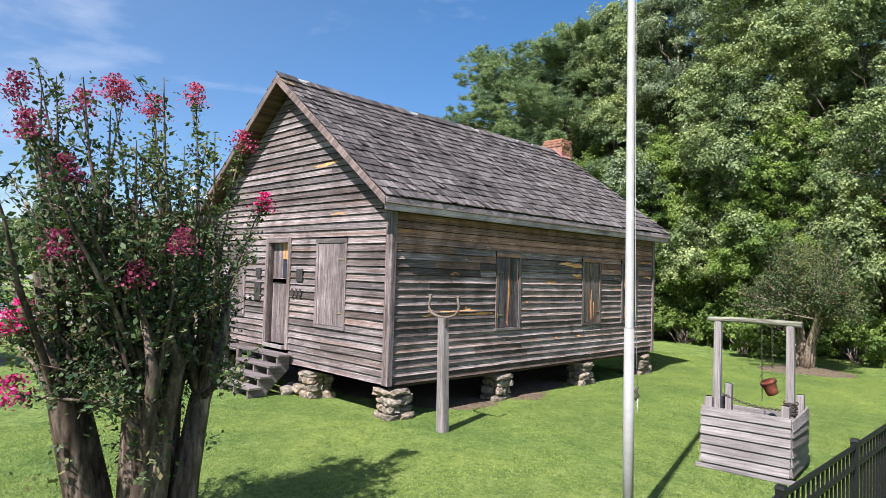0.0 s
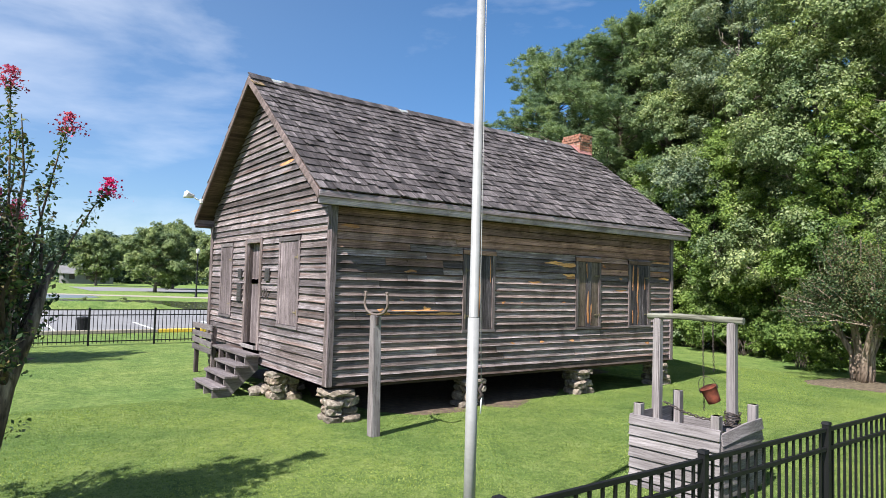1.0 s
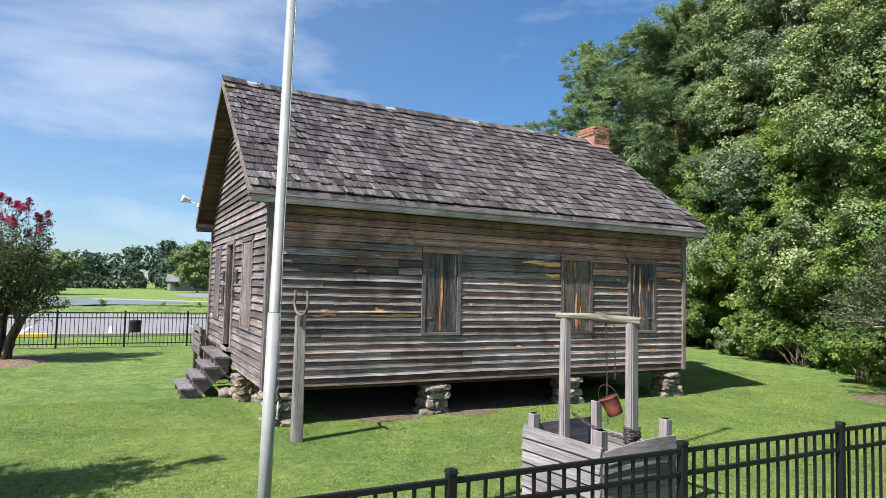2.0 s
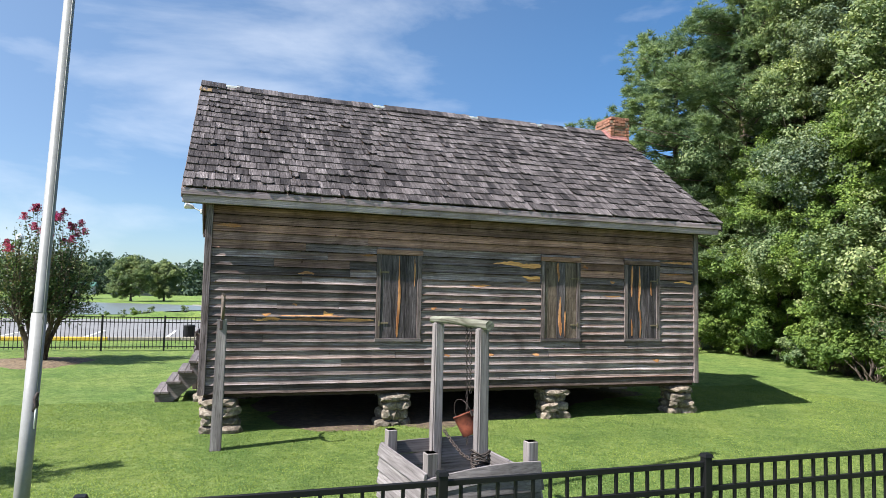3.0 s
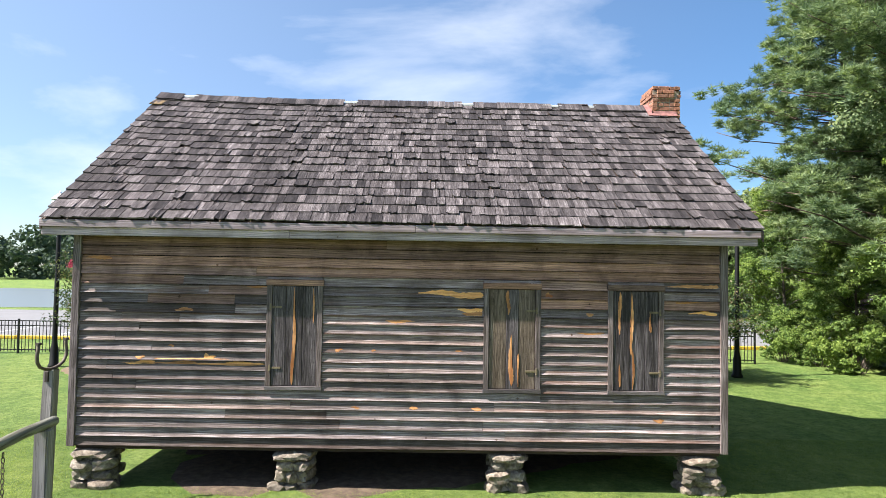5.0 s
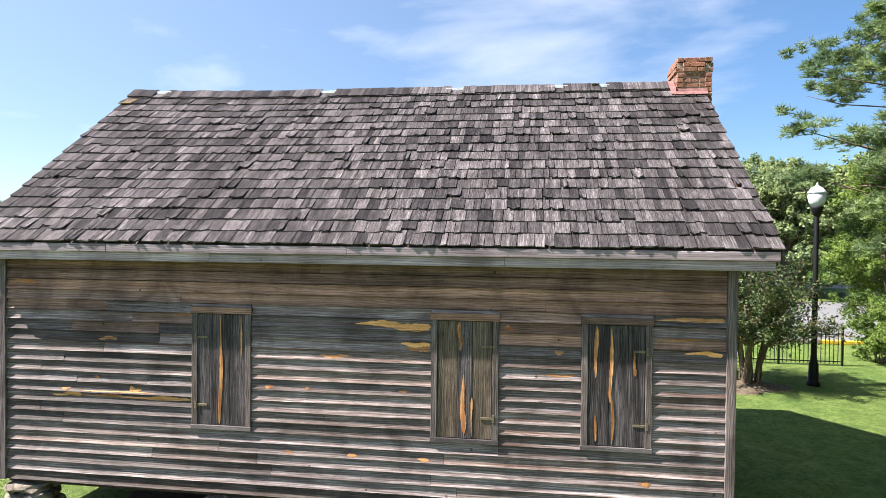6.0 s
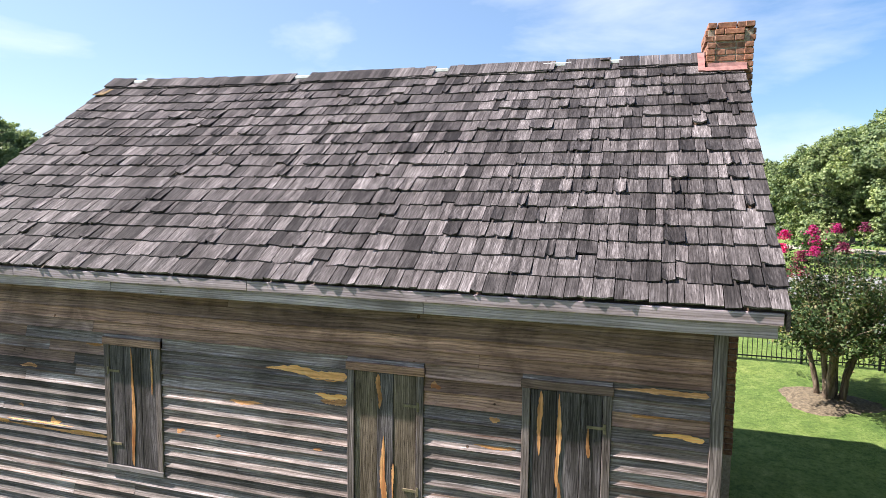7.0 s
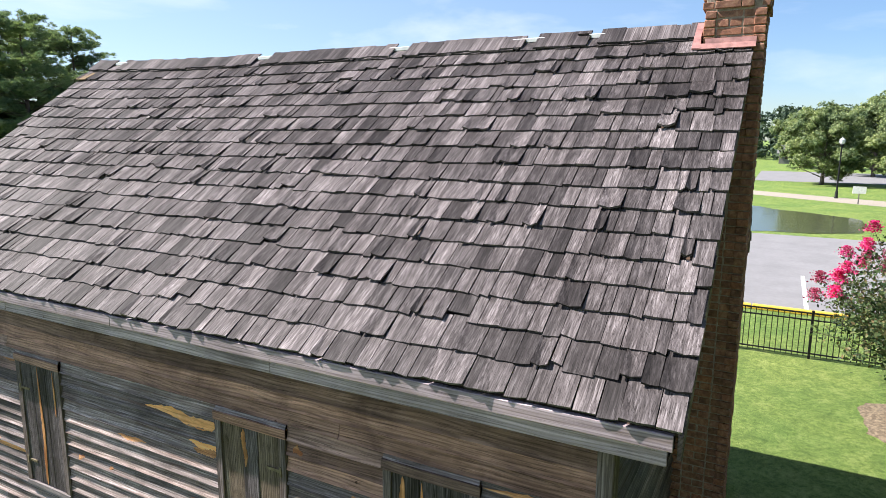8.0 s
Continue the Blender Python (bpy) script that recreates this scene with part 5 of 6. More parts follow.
prof = ((0.075, 0.0), (0.079, 0.004), (0.088, 0.08), (0.098, 0.185), (0.103, 0.19), (0.103, 0.198), (0.097, 0.198), (0.085, 0.08), (0.072, 0.012), (0.002, 0.010))
lathe(bm, prof, 20)
part("pail", bm, M_RUST, bk)
bm = bmesh.new()
tube(bm, [(0.104 * math.cos(q), 0, 0.185 + 0.15 * math.sin(q)) for q in (math.pi * j / 12 for j in range(13))], [0.003] * 13, 6)
part("bail", bm, M_IRON, bk)
for s in (-1, 1):
    part("ear", bevelled((s * 0.104 - 0.008, -0.015, 0.15), (s * 0.104 + 0.008, 0.015, 0.20), 0.002), M_IRON, bk)


# ---------------------------------------------------------------- black metal fences
def picket_mesh(h):
    bm = bmesh.new()
    block(bm, (-0.009, -0.009, 0.06), (0.009, 0.009, h))
    me = bpy.data.meshes.new("picket")
    bm.normal_update()
    bm.to_mesh(me)
    bm.free()
    me.materials.append(M_BLACK)
    return me


def fence(x, posts, top, label, own):
    f = empty("fence", (x, posts[0], 0))
    tagged(f, label, "fence")
    pk = picket_mesh(top - 0.045)
    post_me = cap_me = None
    rails = {}
    extra = bmesh.new()
    n_own = 0
    for i, yp in enumerate(posts):
        m = Matrix.Translation((0, yp - posts[0], 0))
        if post_me is None:
            post_me = part("post", bevelled((-0.0275, -0.0275, 0), (0.0275, 0.0275, top), 0.003), M_BLACK, f).data
            bm = bmesh.new()
            hexa(bm, [(-0.033, -0.033, top), (0.033, -0.033, top), (0.033, 0.033, top), (-0.033, 0.033, top), (-0.026, -0.026, top + 0.022), (0.026, -0.026, top + 0.022), (0.026, 0.026, top + 0.022), (-0.026, 0.026, top + 0.022)])
            cap_me = part("post_cap", bm, M_BLACK, f).data
        else:
            piece("post", post_me, f, m)
            piece("post_cap", cap_me, f, m)
        if i == len(posts) - 1:
            break
        pitch = posts[i + 1] - yp
        key = round(pitch, 3)
        if key not in rails:
            rails[key] = []
            for z in (top - 0.045, top - 0.205, 0.13):
                ob = part("rail", bevelled((-0.014, 0.028, z - 0.016), (0.014, pitch - 0.028, z + 0.016), 0.002), M_BLACK, f)
                ob.matrix_basis = m
                rails[key].append(ob.data)
        else:
            for me in rails[key]:
                piece("rail", me, f, m)
        n = max(2, round(pitch / 0.115))
        for k in range(1, n):
            y = yp - posts[0] + pitch * k / n
            if own(yp) and n_own < 300:
                piece("picket", pk, f, Matrix.Translation((0, y, 0)))
                n_own += 1
            else:
                block(extra, (-0.009, y - 0.009, 0.06), (0.009, y + 0.009, top - 0.045))
    if len(extra.verts):
        tagged(part("picket_row", extra, M_BLACK, f), "further pickets of the same fence", kind="stuff")
    else:
        extra.free()
    return f


fence(6.37, [-0.235 + 1.84 * k for k in range(-5, 9)], 1.075, "black metal picket fence beside the well", lambda y: True)
fence(-12.9, [-1.65 + 1.845 * k for k in range(-7, 6)] + [8.61 + 1.753 * k for k in range(5)], 1.13, "black metal picket fence along the parking lot", lambda y: y > -12)

# kerb, stall lines
kerb = empty("kerb", (-17.15, 0, 0))
tagged(kerb, "concrete kerb painted worn yellow at the parking lot", "kerb", kind="structure")
for k in range(24):
    y = -30 + k * 2.6
    yellow = not -4.0 < y < 0.0 and k % 7 != 3
    part("kerb_stone", bevelled((-0.09, y, 0), (0.09, y + 2.58, 0.14), 0.02), M_YELLOW if yellow else M_CONCRETE, kerb)
for k in range(9):
    y = -14.2 + k * 3.03 + (0.4 if k > 4 else 0)
    bm = bmesh.new()
    block(bm, (-23.0, y - 0.06, 0.0125), (-17.5, y + 0.06, 0.0165))
    tagged(part("stall_line", bm, M_STALL), "white painted parking stall line", "road marking", "stall lines", "structure")
can = empty("litter_bin", (-18.2, -1.2, 0))
tagged(can, "dark slatted litter bin on the parking lot", "bin")
bm = bmesh.new()
lathe(bm, ((0.20, 0.013), (0.21, 0.08), (0.22, 0.46), (0.225, 0.49)), 16)
part("drum", bm, M_BLACK, can)
bm = bmesh.new()
lathe(bm, ((0.24, 0.49), (0.24, 0.52), (0.16, 0.56), (0.05, 0.575)), 16)
part("lid", bm, M_BLACK, can)


# ---------------------------------------------------------------- street lamps
def street_lamp(x, y, h=5.1):
    p = empty("street_lamp", (x, y, 0))
    tagged(p, "black lamp post with an acorn-shaped white globe", "street lamp", "lamps along the fence")
    bm = bmesh.new()
    lathe(bm, ((0.16, 0.0), (0.16, 0.06), (0.12, 0.12), (0.11, 0.55), (0.085, 0.62), (0.07, 0.75), (0.055, h - 0.85), (0.05, h - 0.82)), 16)
    part("column", bm, M_BLACK, p)
    bm = bmesh.new()
    lathe(bm, ((0.06, h - 0.82), (0.10, h - 0.78), (0.13, h - 0.68), (0.15, h - 0.62), (0.15, h - 0.58)), 16)
    part("fitter", bm, M_BLACK, p)
    bm = bmesh.new()
    lathe(bm, ((0.13, h - 0.579), (0.19, h - 0.46), (0.215, h - 0.34), (0.20, h - 0.25)), 20)
    part("globe", bm, M_GLASSLAMP, p, "frosted white globe")
    bm = bmesh.new()
    lathe(bm, ((0.225, h - 0.249), (0.22, h - 0.22), (0.14, h - 0.12), (0.06, h - 0.07), (0.025, h - 0.04), (0.03, h - 0.02), (0.005, h + 0.03)), 20)
    part("globe_roof", bm, M_GLASSLAMP, p)
    return p


lamp1 = street_lamp(-10.15, -6.2)
copy_thing(lamp1, pose(-10.08, 13.68, 0))
copy_thing(lamp1, pose(-59.5, 13.6, 0))
copy_thing(lamp1, pose(-34.3, -11.9, 0))

# ---------------------------------------------------------------- far buildings, poles and park furniture
def far_house(x, y, lx, ly, h, rise, wall_mat, roof_mat, label, turn=0):
    b = empty("far_building", (x, y, 0), turn)
    tagged(b, label, "building")
    part("wall", bevelled((-lx / 2, -ly / 2, 0), (lx / 2, ly / 2, h), 0.02), wall_mat, b)
    bm = bmesh.new()
    o = 0.4
    p = [(-lx / 2 - o, h), (lx / 2 + o, h), (0, h + rise)]
    f = [bm.verts.new((px, -ly / 2 - o, pz + 0.005)) for px, pz in p]
    g = [bm.verts.new((px, ly / 2 + o, pz + 0.005)) for px, pz in p]
    bm.faces.new(f)
    bm.faces.new(g[::-1])
    for i in range(3):
        k = (i + 1) % 3
        bm.faces.new((f[k], f[i], g[i], g[k]))
    bmesh.ops.recalc_face_normals(bm, faces=bm.faces[:])
    part("roof", bm, roof_mat, b)
    n = max(2, int(ly / 3))
    for i in range(n):
        yy = -ly / 2 + ly * (i + 0.5) / n
        part("window", bevelled((lx / 2 - 0.02, yy - 0.5, 0.9), (lx / 2 + 0.04, yy + 0.5, 2.1), 0.01), M_IRON, b)
    return b


M_SIDING_FAR = plain("pale_far_wall", (0.62, 0.63, 0.62), 0.8, 0, 0.1, 1)
M_ROOF_GREEN = plain("green_metal_roof", (0.06, 0.15, 0.115), 0.5, 0, 0.1, 1)
M_ROOF_GREY = plain("grey_far_roof", (0.17, 0.165, 0.16), 0.8, 0, 0.15, 1)
far_house(-140, -29.0, 4, 3.4, 1.7, 0.9, M_SIDING_FAR, M_ROOF_GREEN, "small white shed with a green metal roof across the pond")
far_house(-140, -19.5, 7, 8.0, 1.5, 1.2, M_ROOF_GREY, M_ROOF_GREY, "long grey building far across the pond")
far_house(-142, 13.0, 8, 9, 2.0, 1.6, M_ROOF_GREY, M_ROOF_GREY, "low grey house far beyond the park road")


def field_pole(x, y, h):
    p = empty("field_light_pole", (x, y, 0))
    tagged(p, "tall steel pole with a bank of sports lights", "light pole", "sports light poles")
    bm = bmesh.new()
    tube(bm, [(0, 0, 0), (0, 0, h)], [0.12, 0.07], 10)
    part("mast", bm, M_POLE, p)
    part("lamp_bank", bevelled((-0.2, -0.45, h - 0.35), (0.2, 0.45, h), 0.03), M_ROOF_GREY, p)


for x, y, h in ((-112, -31, 6.4), (-118, -29, 5.2), (-120, -16, 4.6), (-128, 27, 7.0)):
    field_pole(x, y, h)
bench = empty("park_bench", (-49.0, 17.3, 0), 200)
tagged(bench, "slatted park bench beside the path", "bench")
for k in range(4):
    part("seat_slat", bevelled((-0.24 + k * 0.12, -0.8, 0.42), (-0.14 + k * 0.12, 0.8, 0.46), 0.008), M_IRON, bench)
for k in range(3):
    part("back_slat", bevelled((0.26, -0.8, 0.55 + k * 0.13), (0.30, 0.8, 0.65 + k * 0.13), 0.008), M_IRON, bench)
for yy in (-0.65, 0.60):
    part("leg", bevelled((-0.22, yy, 0), (-0.15, yy + 0.06, 0.42), 0.008), M_IRON, bench)
    part("leg", bevelled((0.20, yy, 0), (0.258, yy + 0.06, 0.92), 0.008), M_IRON, bench)
notice = empty("notice_board", (-55.0, 14.8, 0), 0)
tagged(notice, "small white notice board on a post", "sign")
part("post", bevelled((-0.04, -0.04, 0), (0.04, 0.04, 0.8), 0.005), M_GREY_POST, notice)
part("panel", bevelled((-0.03, -0.45, 0.801), (0.03, 0.45, 1.35), 0.01), M_WHITE, notice)


# ---------------------------------------------------------------- vegetation
def leaf_mesh(name, centers, normals_up, size, material, ratio=0.5, droop=0.5, rg=nrg, facing=None):
    """Many small leaves: each is a diamond with its own turn and tilt. facing: the way each leaf's face looks, if given."""
    n = len(centers)
    c = np.asarray(centers, dtype=np.float64)
    if facing is None:
        yaw = rg.uniform(0, 2 * np.pi, n)
        tilt = rg.normal(normals_up, droop, n)
        d = np.stack([np.cos(yaw) * np.cos(tilt), np.sin(yaw) * np.cos(tilt), np.sin(tilt)], 1)
        side = np.stack([-np.sin(yaw), np.cos(yaw), np.zeros(n)], 1)
        roll = rg.normal(0, 0.7, n)
        nor = np.cross(side, d)
        side = side * np.cos(roll)[:, None] + nor * np.sin(roll)[:, None]
    else:
        nor = facing + rg.normal(0, droop, (n, 3))
        nor /= np.linalg.norm(nor, axis=1)[:, None]
        d = np.cross(nor, rg.normal(0, 1, (n, 3)))
        d /= np.linalg.norm(d, axis=1)[:, None]
        side = np.cross(nor, d)
    s = size * rg.uniform(0.6, 1.4, n)
    a = c - d * (s * 0.5)[:, None]
    b = c + side * (s * ratio * 0.5)[:, None]
    t = c + d * (s * 0.5)[:, None]
    e = c - side * (s * ratio * 0.5)[:, None]
    verts = np.stack([a, b, t, e], 1).reshape(-1, 3)
    me = bpy.data.meshes.new(name)
    me.vertices.add(4 * n)
    me.vertices.foreach_set("co", verts.ravel())
    me.loops.add(4 * n)
    me.loops.foreach_set("vertex_index", np.arange(4 * n, dtype=np.int32))
    me.polygons.add(n)
    me.polygons.foreach_set("loop_start", np.arange(0, 4 * n, 4, dtype=np.int32))
    me.materials.append(material)
    me.update(calc_edges=True)
    return me


def in_clumps(clumps, per, rg, shell=0.70):
    """Points in a cloud of clumps (x, y, z, radius), denser towards each clump's skin and top, and the way out of the clump at each."""
    out, ways = [], []
    for x, y, z, rad in clumps:
        k = int(per * rad * rad)
        v = rg.normal(0, 1, (k, 3))
        v[:, 2] += 0.25
        v /= np.linalg.norm(v, axis=1)[:, None]
        q = rad * np.maximum(rg.uniform(0, 1, k) ** (1 / 3), shell)
        lump = 1 + 0.22 * np.sin(v[:, 0] * 7 + x * 3) * np.sin(v[:, 1] * 6 + y * 5) + 0.14 * np.sin(v[:, 2] * 11 + x) * np.sin(v[:, 0] * 13 + y)
        p = v * (q * lump)[:, None] * np.array([1.0, 1.0, 0.7])
        out.append(p + np.array([x, y, z]))
        w = v + np.array([0.0, 0.0, 0.45])
        ways.append(w / np.linalg.norm(w, axis=1)[:, None])
    return np.concatenate(out), np.concatenate(ways)


def in_sprays(clumps, per, rg):
    """Leaves in small sprays over the skin of each clump, with dark hollows between them, and a thin scatter within."""
    out, ways = [], []
    for x, y, z, rad in clumps:
        m = max(9, int(26 * rad))
        v = rg.normal(0, 1, (m, 3))
        v[:, 2] += 0.3
        v /= np.linalg.norm(v, axis=1)[:, None]
        hub = v * (rad * rg.uniform(0.5, 1.12, m))[:, None] * np.array([1.0, 1.0, 0.75])
        size = rad * rg.uniform(0.14, 0.36, m)
        for h, w, q in zip(hub, v, size):
            k = int(per * q * q * 1.15) + 12
            u = rg.normal(0, 1, (k, 3))
            u /= np.linalg.norm(u, axis=1)[:, None]
            f = rg.uniform(0.35, 1.05, k)
            p = u * (q * f)[:, None] * np.array([1.1, 1.1, 0.8])
            p[:, 2] -= 0.22 * (p[:, 0] ** 2 + p[:, 1] ** 2) / max(q, 0.1)
            out.append(p + h + np.array([x, y, z]))
            d = u * 0.55 + w * 0.45 + np.array([0.0, 0.0, 0.55])
            ways.append(d / np.linalg.norm(d, axis=1)[:, None])
        k = int(per * rad * rad * 0.16)
        u = rg.normal(0, 1, (k, 3))
        u /= np.linalg.norm(u, axis=1)[:, None]
        out.append(u * (rad * 0.7 * rg.uniform(0, 1, k) ** 0.5)[:, None] * np.array([1, 1, 0.7]) + np.array([x, y, z]))
        ways.append(u)
    return np.concatenate(out), np.concatenate(ways)


def limb(bm, a, b, ra, rb, r, wob=0.12, n=5, sides=6):
    a, b = Vector(a), Vector(b)
    pts = []
    for i in range(n + 1):
        f = i / n
        p = a.lerp(b, f)
        k = wob * (b - a).length * math.sin(math.pi * f)
        pts.append(p + Vector((r.uniform(-k, k), r.uniform(-k, k), r.uniform(-k, k) * 0.5)))
    tube(bm, pts, [ra + (rb - ra) * i / n for i in range(n + 1)], sides)


def broad_tree(name, label, seed, height, base, spread, n_clumps, per, leaf, material, crown_from=0.25, sag=1.0):
    """A tapered trunk, limbs to each clump of leaves, and an uneven crown with gaps."""
    r = random.Random(seed)
    rg = np.random.default_rng(seed)
    t = empty(name)
    tagged(t, label, "tree")
    bm = bmesh.new()
    lean = Vector((r.uniform(-0.4, 0.4), r.uniform(-0.4, 0.4), 0))
    tp = [Vector((0, 0, -0.1)) + lean * f * f + Vector((0, 0, height * 0.86 * f)) for f in (0, 0.04, 0.15, 0.35, 0.55, 0.75, 1.0)]
    tube(bm, tp, [base * k for k in (1.35, 1.0, 0.85, 0.66, 0.46, 0.25, 0.06)], 10)
    clumps = []
    for i in range(n_clumps):
        f = crown_from + (1 - crown_from) * (i + r.random()) / n_clumps
        env = spread * (math.sin(math.pi * min(1, (f - crown_from) / (1 - crown_from) * 0.86 + 0.14)) ** 0.7)
        a = i * 2.4 + r.uniform(-0.5, 0.5)
        q = env * r.uniform(0.45, 1.05)
        rad = r.choice((0.5, 0.65, 0.8, 1.0, 1.3)) * r.uniform(0.9, 1.1) * sag
        z = height * f * r.uniform(0.96, 1.03)
        c = (q * math.cos(a), q * math.sin(a), z, rad)
        clumps.append(c)
        foot = max(0.08, f - r.uniform(0.10, 0.2))
        k = foot * height
        start = Vector((0, 0, k)) + lean * foot * foot
        limb(bm, start, (c[0], c[1], c[2] - rad * 0.2), base * 0.28 * (1.1 - f), 0.012, r)
    part("trunk", bm, M_BARK, t)
    pts, ways = in_sprays(clumps, per, rg)
    piece("crown", leaf_mesh("crown", pts, 0, leaf, material, 0.62, 0.45, rg, ways), t)
    return t


def pine_tree(seed, height, base, spread, start):
    r = random.Random(seed)
    rg = np.random.default_rng(seed)
    t = empty("pine_tree")
    tagged(t, "tall pine with layered boughs of long needles", "tree")
    bm = bmesh.new()
    tube(bm, [(0, 0, -0.1), (0.03, 0, height * 0.3), (-0.05, 0.04, height * 0.7), (0, 0, height)], [base, base * 0.8, base * 0.45, 0.03], 10)
    tufts = []
    z = height * start
    while z < height - 0.2:
        f = (z - height * start) / (height * (1 - start))
        for _ in range(r.randint(3, 5)):
            a = r.uniform(0, 6.283)
            ln = spread * (1 - f ** 2.2) ** 0.6 * r.uniform(0.45, 1.08) + 0.4
            rise = ln * r.uniform(0.0, 0.35)
            end = Vector((math.cos(a) * ln, math.sin(a) * ln, z + rise))
            st = Vector((0, 0, z))
            limb(bm, st, end, 0.05 * (1.2 - f), 0.012, r, 0.06, 4, 5)
            for k in range(int(3 + ln * 2.2)):
                g = 1.0 - 0.75 * r.random() ** 1.5
                p = st.lerp(end, g) + Vector((r.uniform(-0.6, 0.6), r.uniform(-0.6, 0.6), r.uniform(-0.1, 0.5)))
                rad = r.uniform(0.22, 0.42)
                for _ in range(11):
                    q = Vector((r.gauss(0, 1), r.gauss(0, 1), r.gauss(0.2, 0.7))).normalized() * rad * r.uniform(0.4, 1.0)
                    tufts.append((p.x + q.x, p.y + q.y, p.z + q.z * 0.75))
        z += r.uniform(0.36, 0.62)
    part("trunk", bm, M_PINE_BARK, t)
    c = np.repeat(np.array(tufts), 20, axis=0)
    n = len(c)
    v = rg.normal(0, 1, (n, 3))
    v[:, 2] = np.abs(v[:, 2]) * 0.8 - 0.15
    v /= np.linalg.norm(v, axis=1)[:, None]
    ln = rg.uniform(0.14, 0.26, n)[:, None]
    side = np.cross(v, rg.normal(0, 1, (n, 3)))
    side /= np.linalg.norm(side, axis=1)[:, None]
    c = c + v * 0.03
    tri = np.stack([c - side * 0.016, c + side * 0.016, c + v * ln], 1).reshape(-1, 3)
    me = bpy.data.meshes.new("needles")
    me.vertices.add(3 * n)
    me.vertices.foreach_set("co", tri.ravel())
    me.loops.add(3 * n)
    me.loops.foreach_set("vertex_index", np.arange(3 * n, dtype=np.int32))
    me.polygons.add(n)
    me.polygons.foreach_set("loop_start", np.arange(0, 3 * n, 3, dtype=np.int32))
    me.materials.append(M_NEEDLE)
    me.update(calc_edges=True)
    piece("crown", me, t)
    return t


def myrtle(name, label, seed, height, spread, stems, leaf, per_spike, spikes, bloom, dull, low, base_r=0.30, bushy=0.22, petal=0.026, head=0.062, splay=1.35, thick=1.0, side=None, high=0.5, dome=0.42, skirt=1.1, bark=M_MYRTLE_BARK, sprigs=0, lean=(0.0, 0.0), sprouts=0, arms=()):
    """A many-stemmed crape myrtle: a clump of smooth trunks, upright leafy spikes, panicles of blossom at some tips."""
    r = random.Random(seed)
    rg = np.random.default_rng(seed)
    t = empty(name)
    tagged(t, label, "tree")
    stem_bms, heads, twigs = [], [], bmesh.new()
    for i in range(stems):
        a = 2 * math.pi * i / stems + r.uniform(-0.4, 0.4)
        k = r.uniform(0.85, 1.25) if i % 3 else r.uniform(0.25, 0.55)
        b0 = Vector((base_r * 0.65 * k * math.cos(a), base_r * 0.65 * k * math.sin(a), -0.05))
        b1 = Vector((base_r * 0.85 * k * math.cos(a + 0.1), base_r * 0.85 * k * math.sin(a + 0.1), low * 0.55))
        b2 = Vector((base_r * splay * k * math.cos(a + 0.2), base_r * splay * k * math.sin(a + 0.2), low * r.uniform(0.95, 1.15)))
        b3 = b2 + Vector((0.16 * math.cos(a) + r.uniform(-0.05, 0.05), 0.16 * math.sin(a) + r.uniform(-0.05, 0.05), 0.5))
        b4 = b3 + Vector((0.14 * math.cos(a) + r.uniform(-0.22, 0.2), 0.14 * math.sin(a) + r.uniform(-0.22, 0.2), 0.55))
        w = r.uniform(0.06, 0.095) * base_r / 0.32 * thick
        bm = bmesh.new()
        stem_bms.append(bm)
        tube(bm, [b0, b0.lerp(b1, 0.5) + Vector((r.uniform(-0.03, 0.03), r.uniform(-0.03, 0.03), 0)), b1, b1.lerp(b2, 0.5), b2, b3, b4], [w * 1.25, w * 1.05, w, w * 0.9, w * 0.8, w * 0.5, w * 0.22], 9)
        heads.append((b2, a, w))
    pts, tips = [], []
    for h, a, w in heads:
        # tufts of young shoots on the upper trunks
        for _ in range(sprouts):
            b = r.uniform(0, 6.283)
            c = h + Vector((math.cos(b) * r.uniform(0.05, 0.17), math.sin(b) * r.uniform(0.05, 0.17), r.uniform(-0.42, 0.45)))
            for _ in range(14):
                pts.append((c.x + r.gauss(0, 0.04), c.y + r.gauss(0, 0.04), c.z + r.gauss(0, 0.06)))
    for i in range(spikes):
        h, a, w = heads[i % stems]
        a2 = a + r.uniform(-1.0, 1.0)
        reach = spread * r.uniform(0.15, 1.0)
        top = height * (1 - dome * (reach / spread) ** 2) * r.uniform(0.60, 1.0)
        end = Vector((reach * math.cos(a2) + lean[0], reach * math.sin(a2) + lean[1], top))
        if i % 5 == 0:
            end.z = low + (top - low) * r.uniform(0.25, 0.5)
            end.x *= skirt
            end.y *= skirt
        mid = h.lerp(end, 0.5) + Vector((r.uniform(-0.12, 0.12), r.uniform(-0.12, 0.12), 0.1))
        line = [h, h.lerp(mid, 0.5), mid, mid.lerp(end, 0.5) + Vector((r.uniform(-0.05, 0.05), r.uniform(-0.05, 0.05), 0)), end]
        tube(twigs, line, [w * 0.32, w * 0.24, w * 0.17, w * 0.10, 0.004], 5, False)
        for _ in range(per_spike):
            f = r.uniform(0.30, 1.0)
            q = f * 4
            j = min(3, int(q))
            p = line[j].lerp(line[j + 1], q - j)
            wd = bushy * (1.12 - f) + 0.035
            pts.append((p.x + r.gauss(0, wd), p.y + r.gauss(0, wd), p.z + r.gauss(0, wd)))
        for _ in range(sprigs):
            f = r.uniform(0.18, 0.95) * 4
            j = min(3, int(f))
            p = line[j].lerp(line[j + 1], f - j)
            b = r.uniform(0, 6.283)
            q = p + Vector((math.cos(b) * 0.7, math.sin(b) * 0.7, r.uniform(0.2, 1.1))).normalized() * r.uniform(0.16, 0.42)
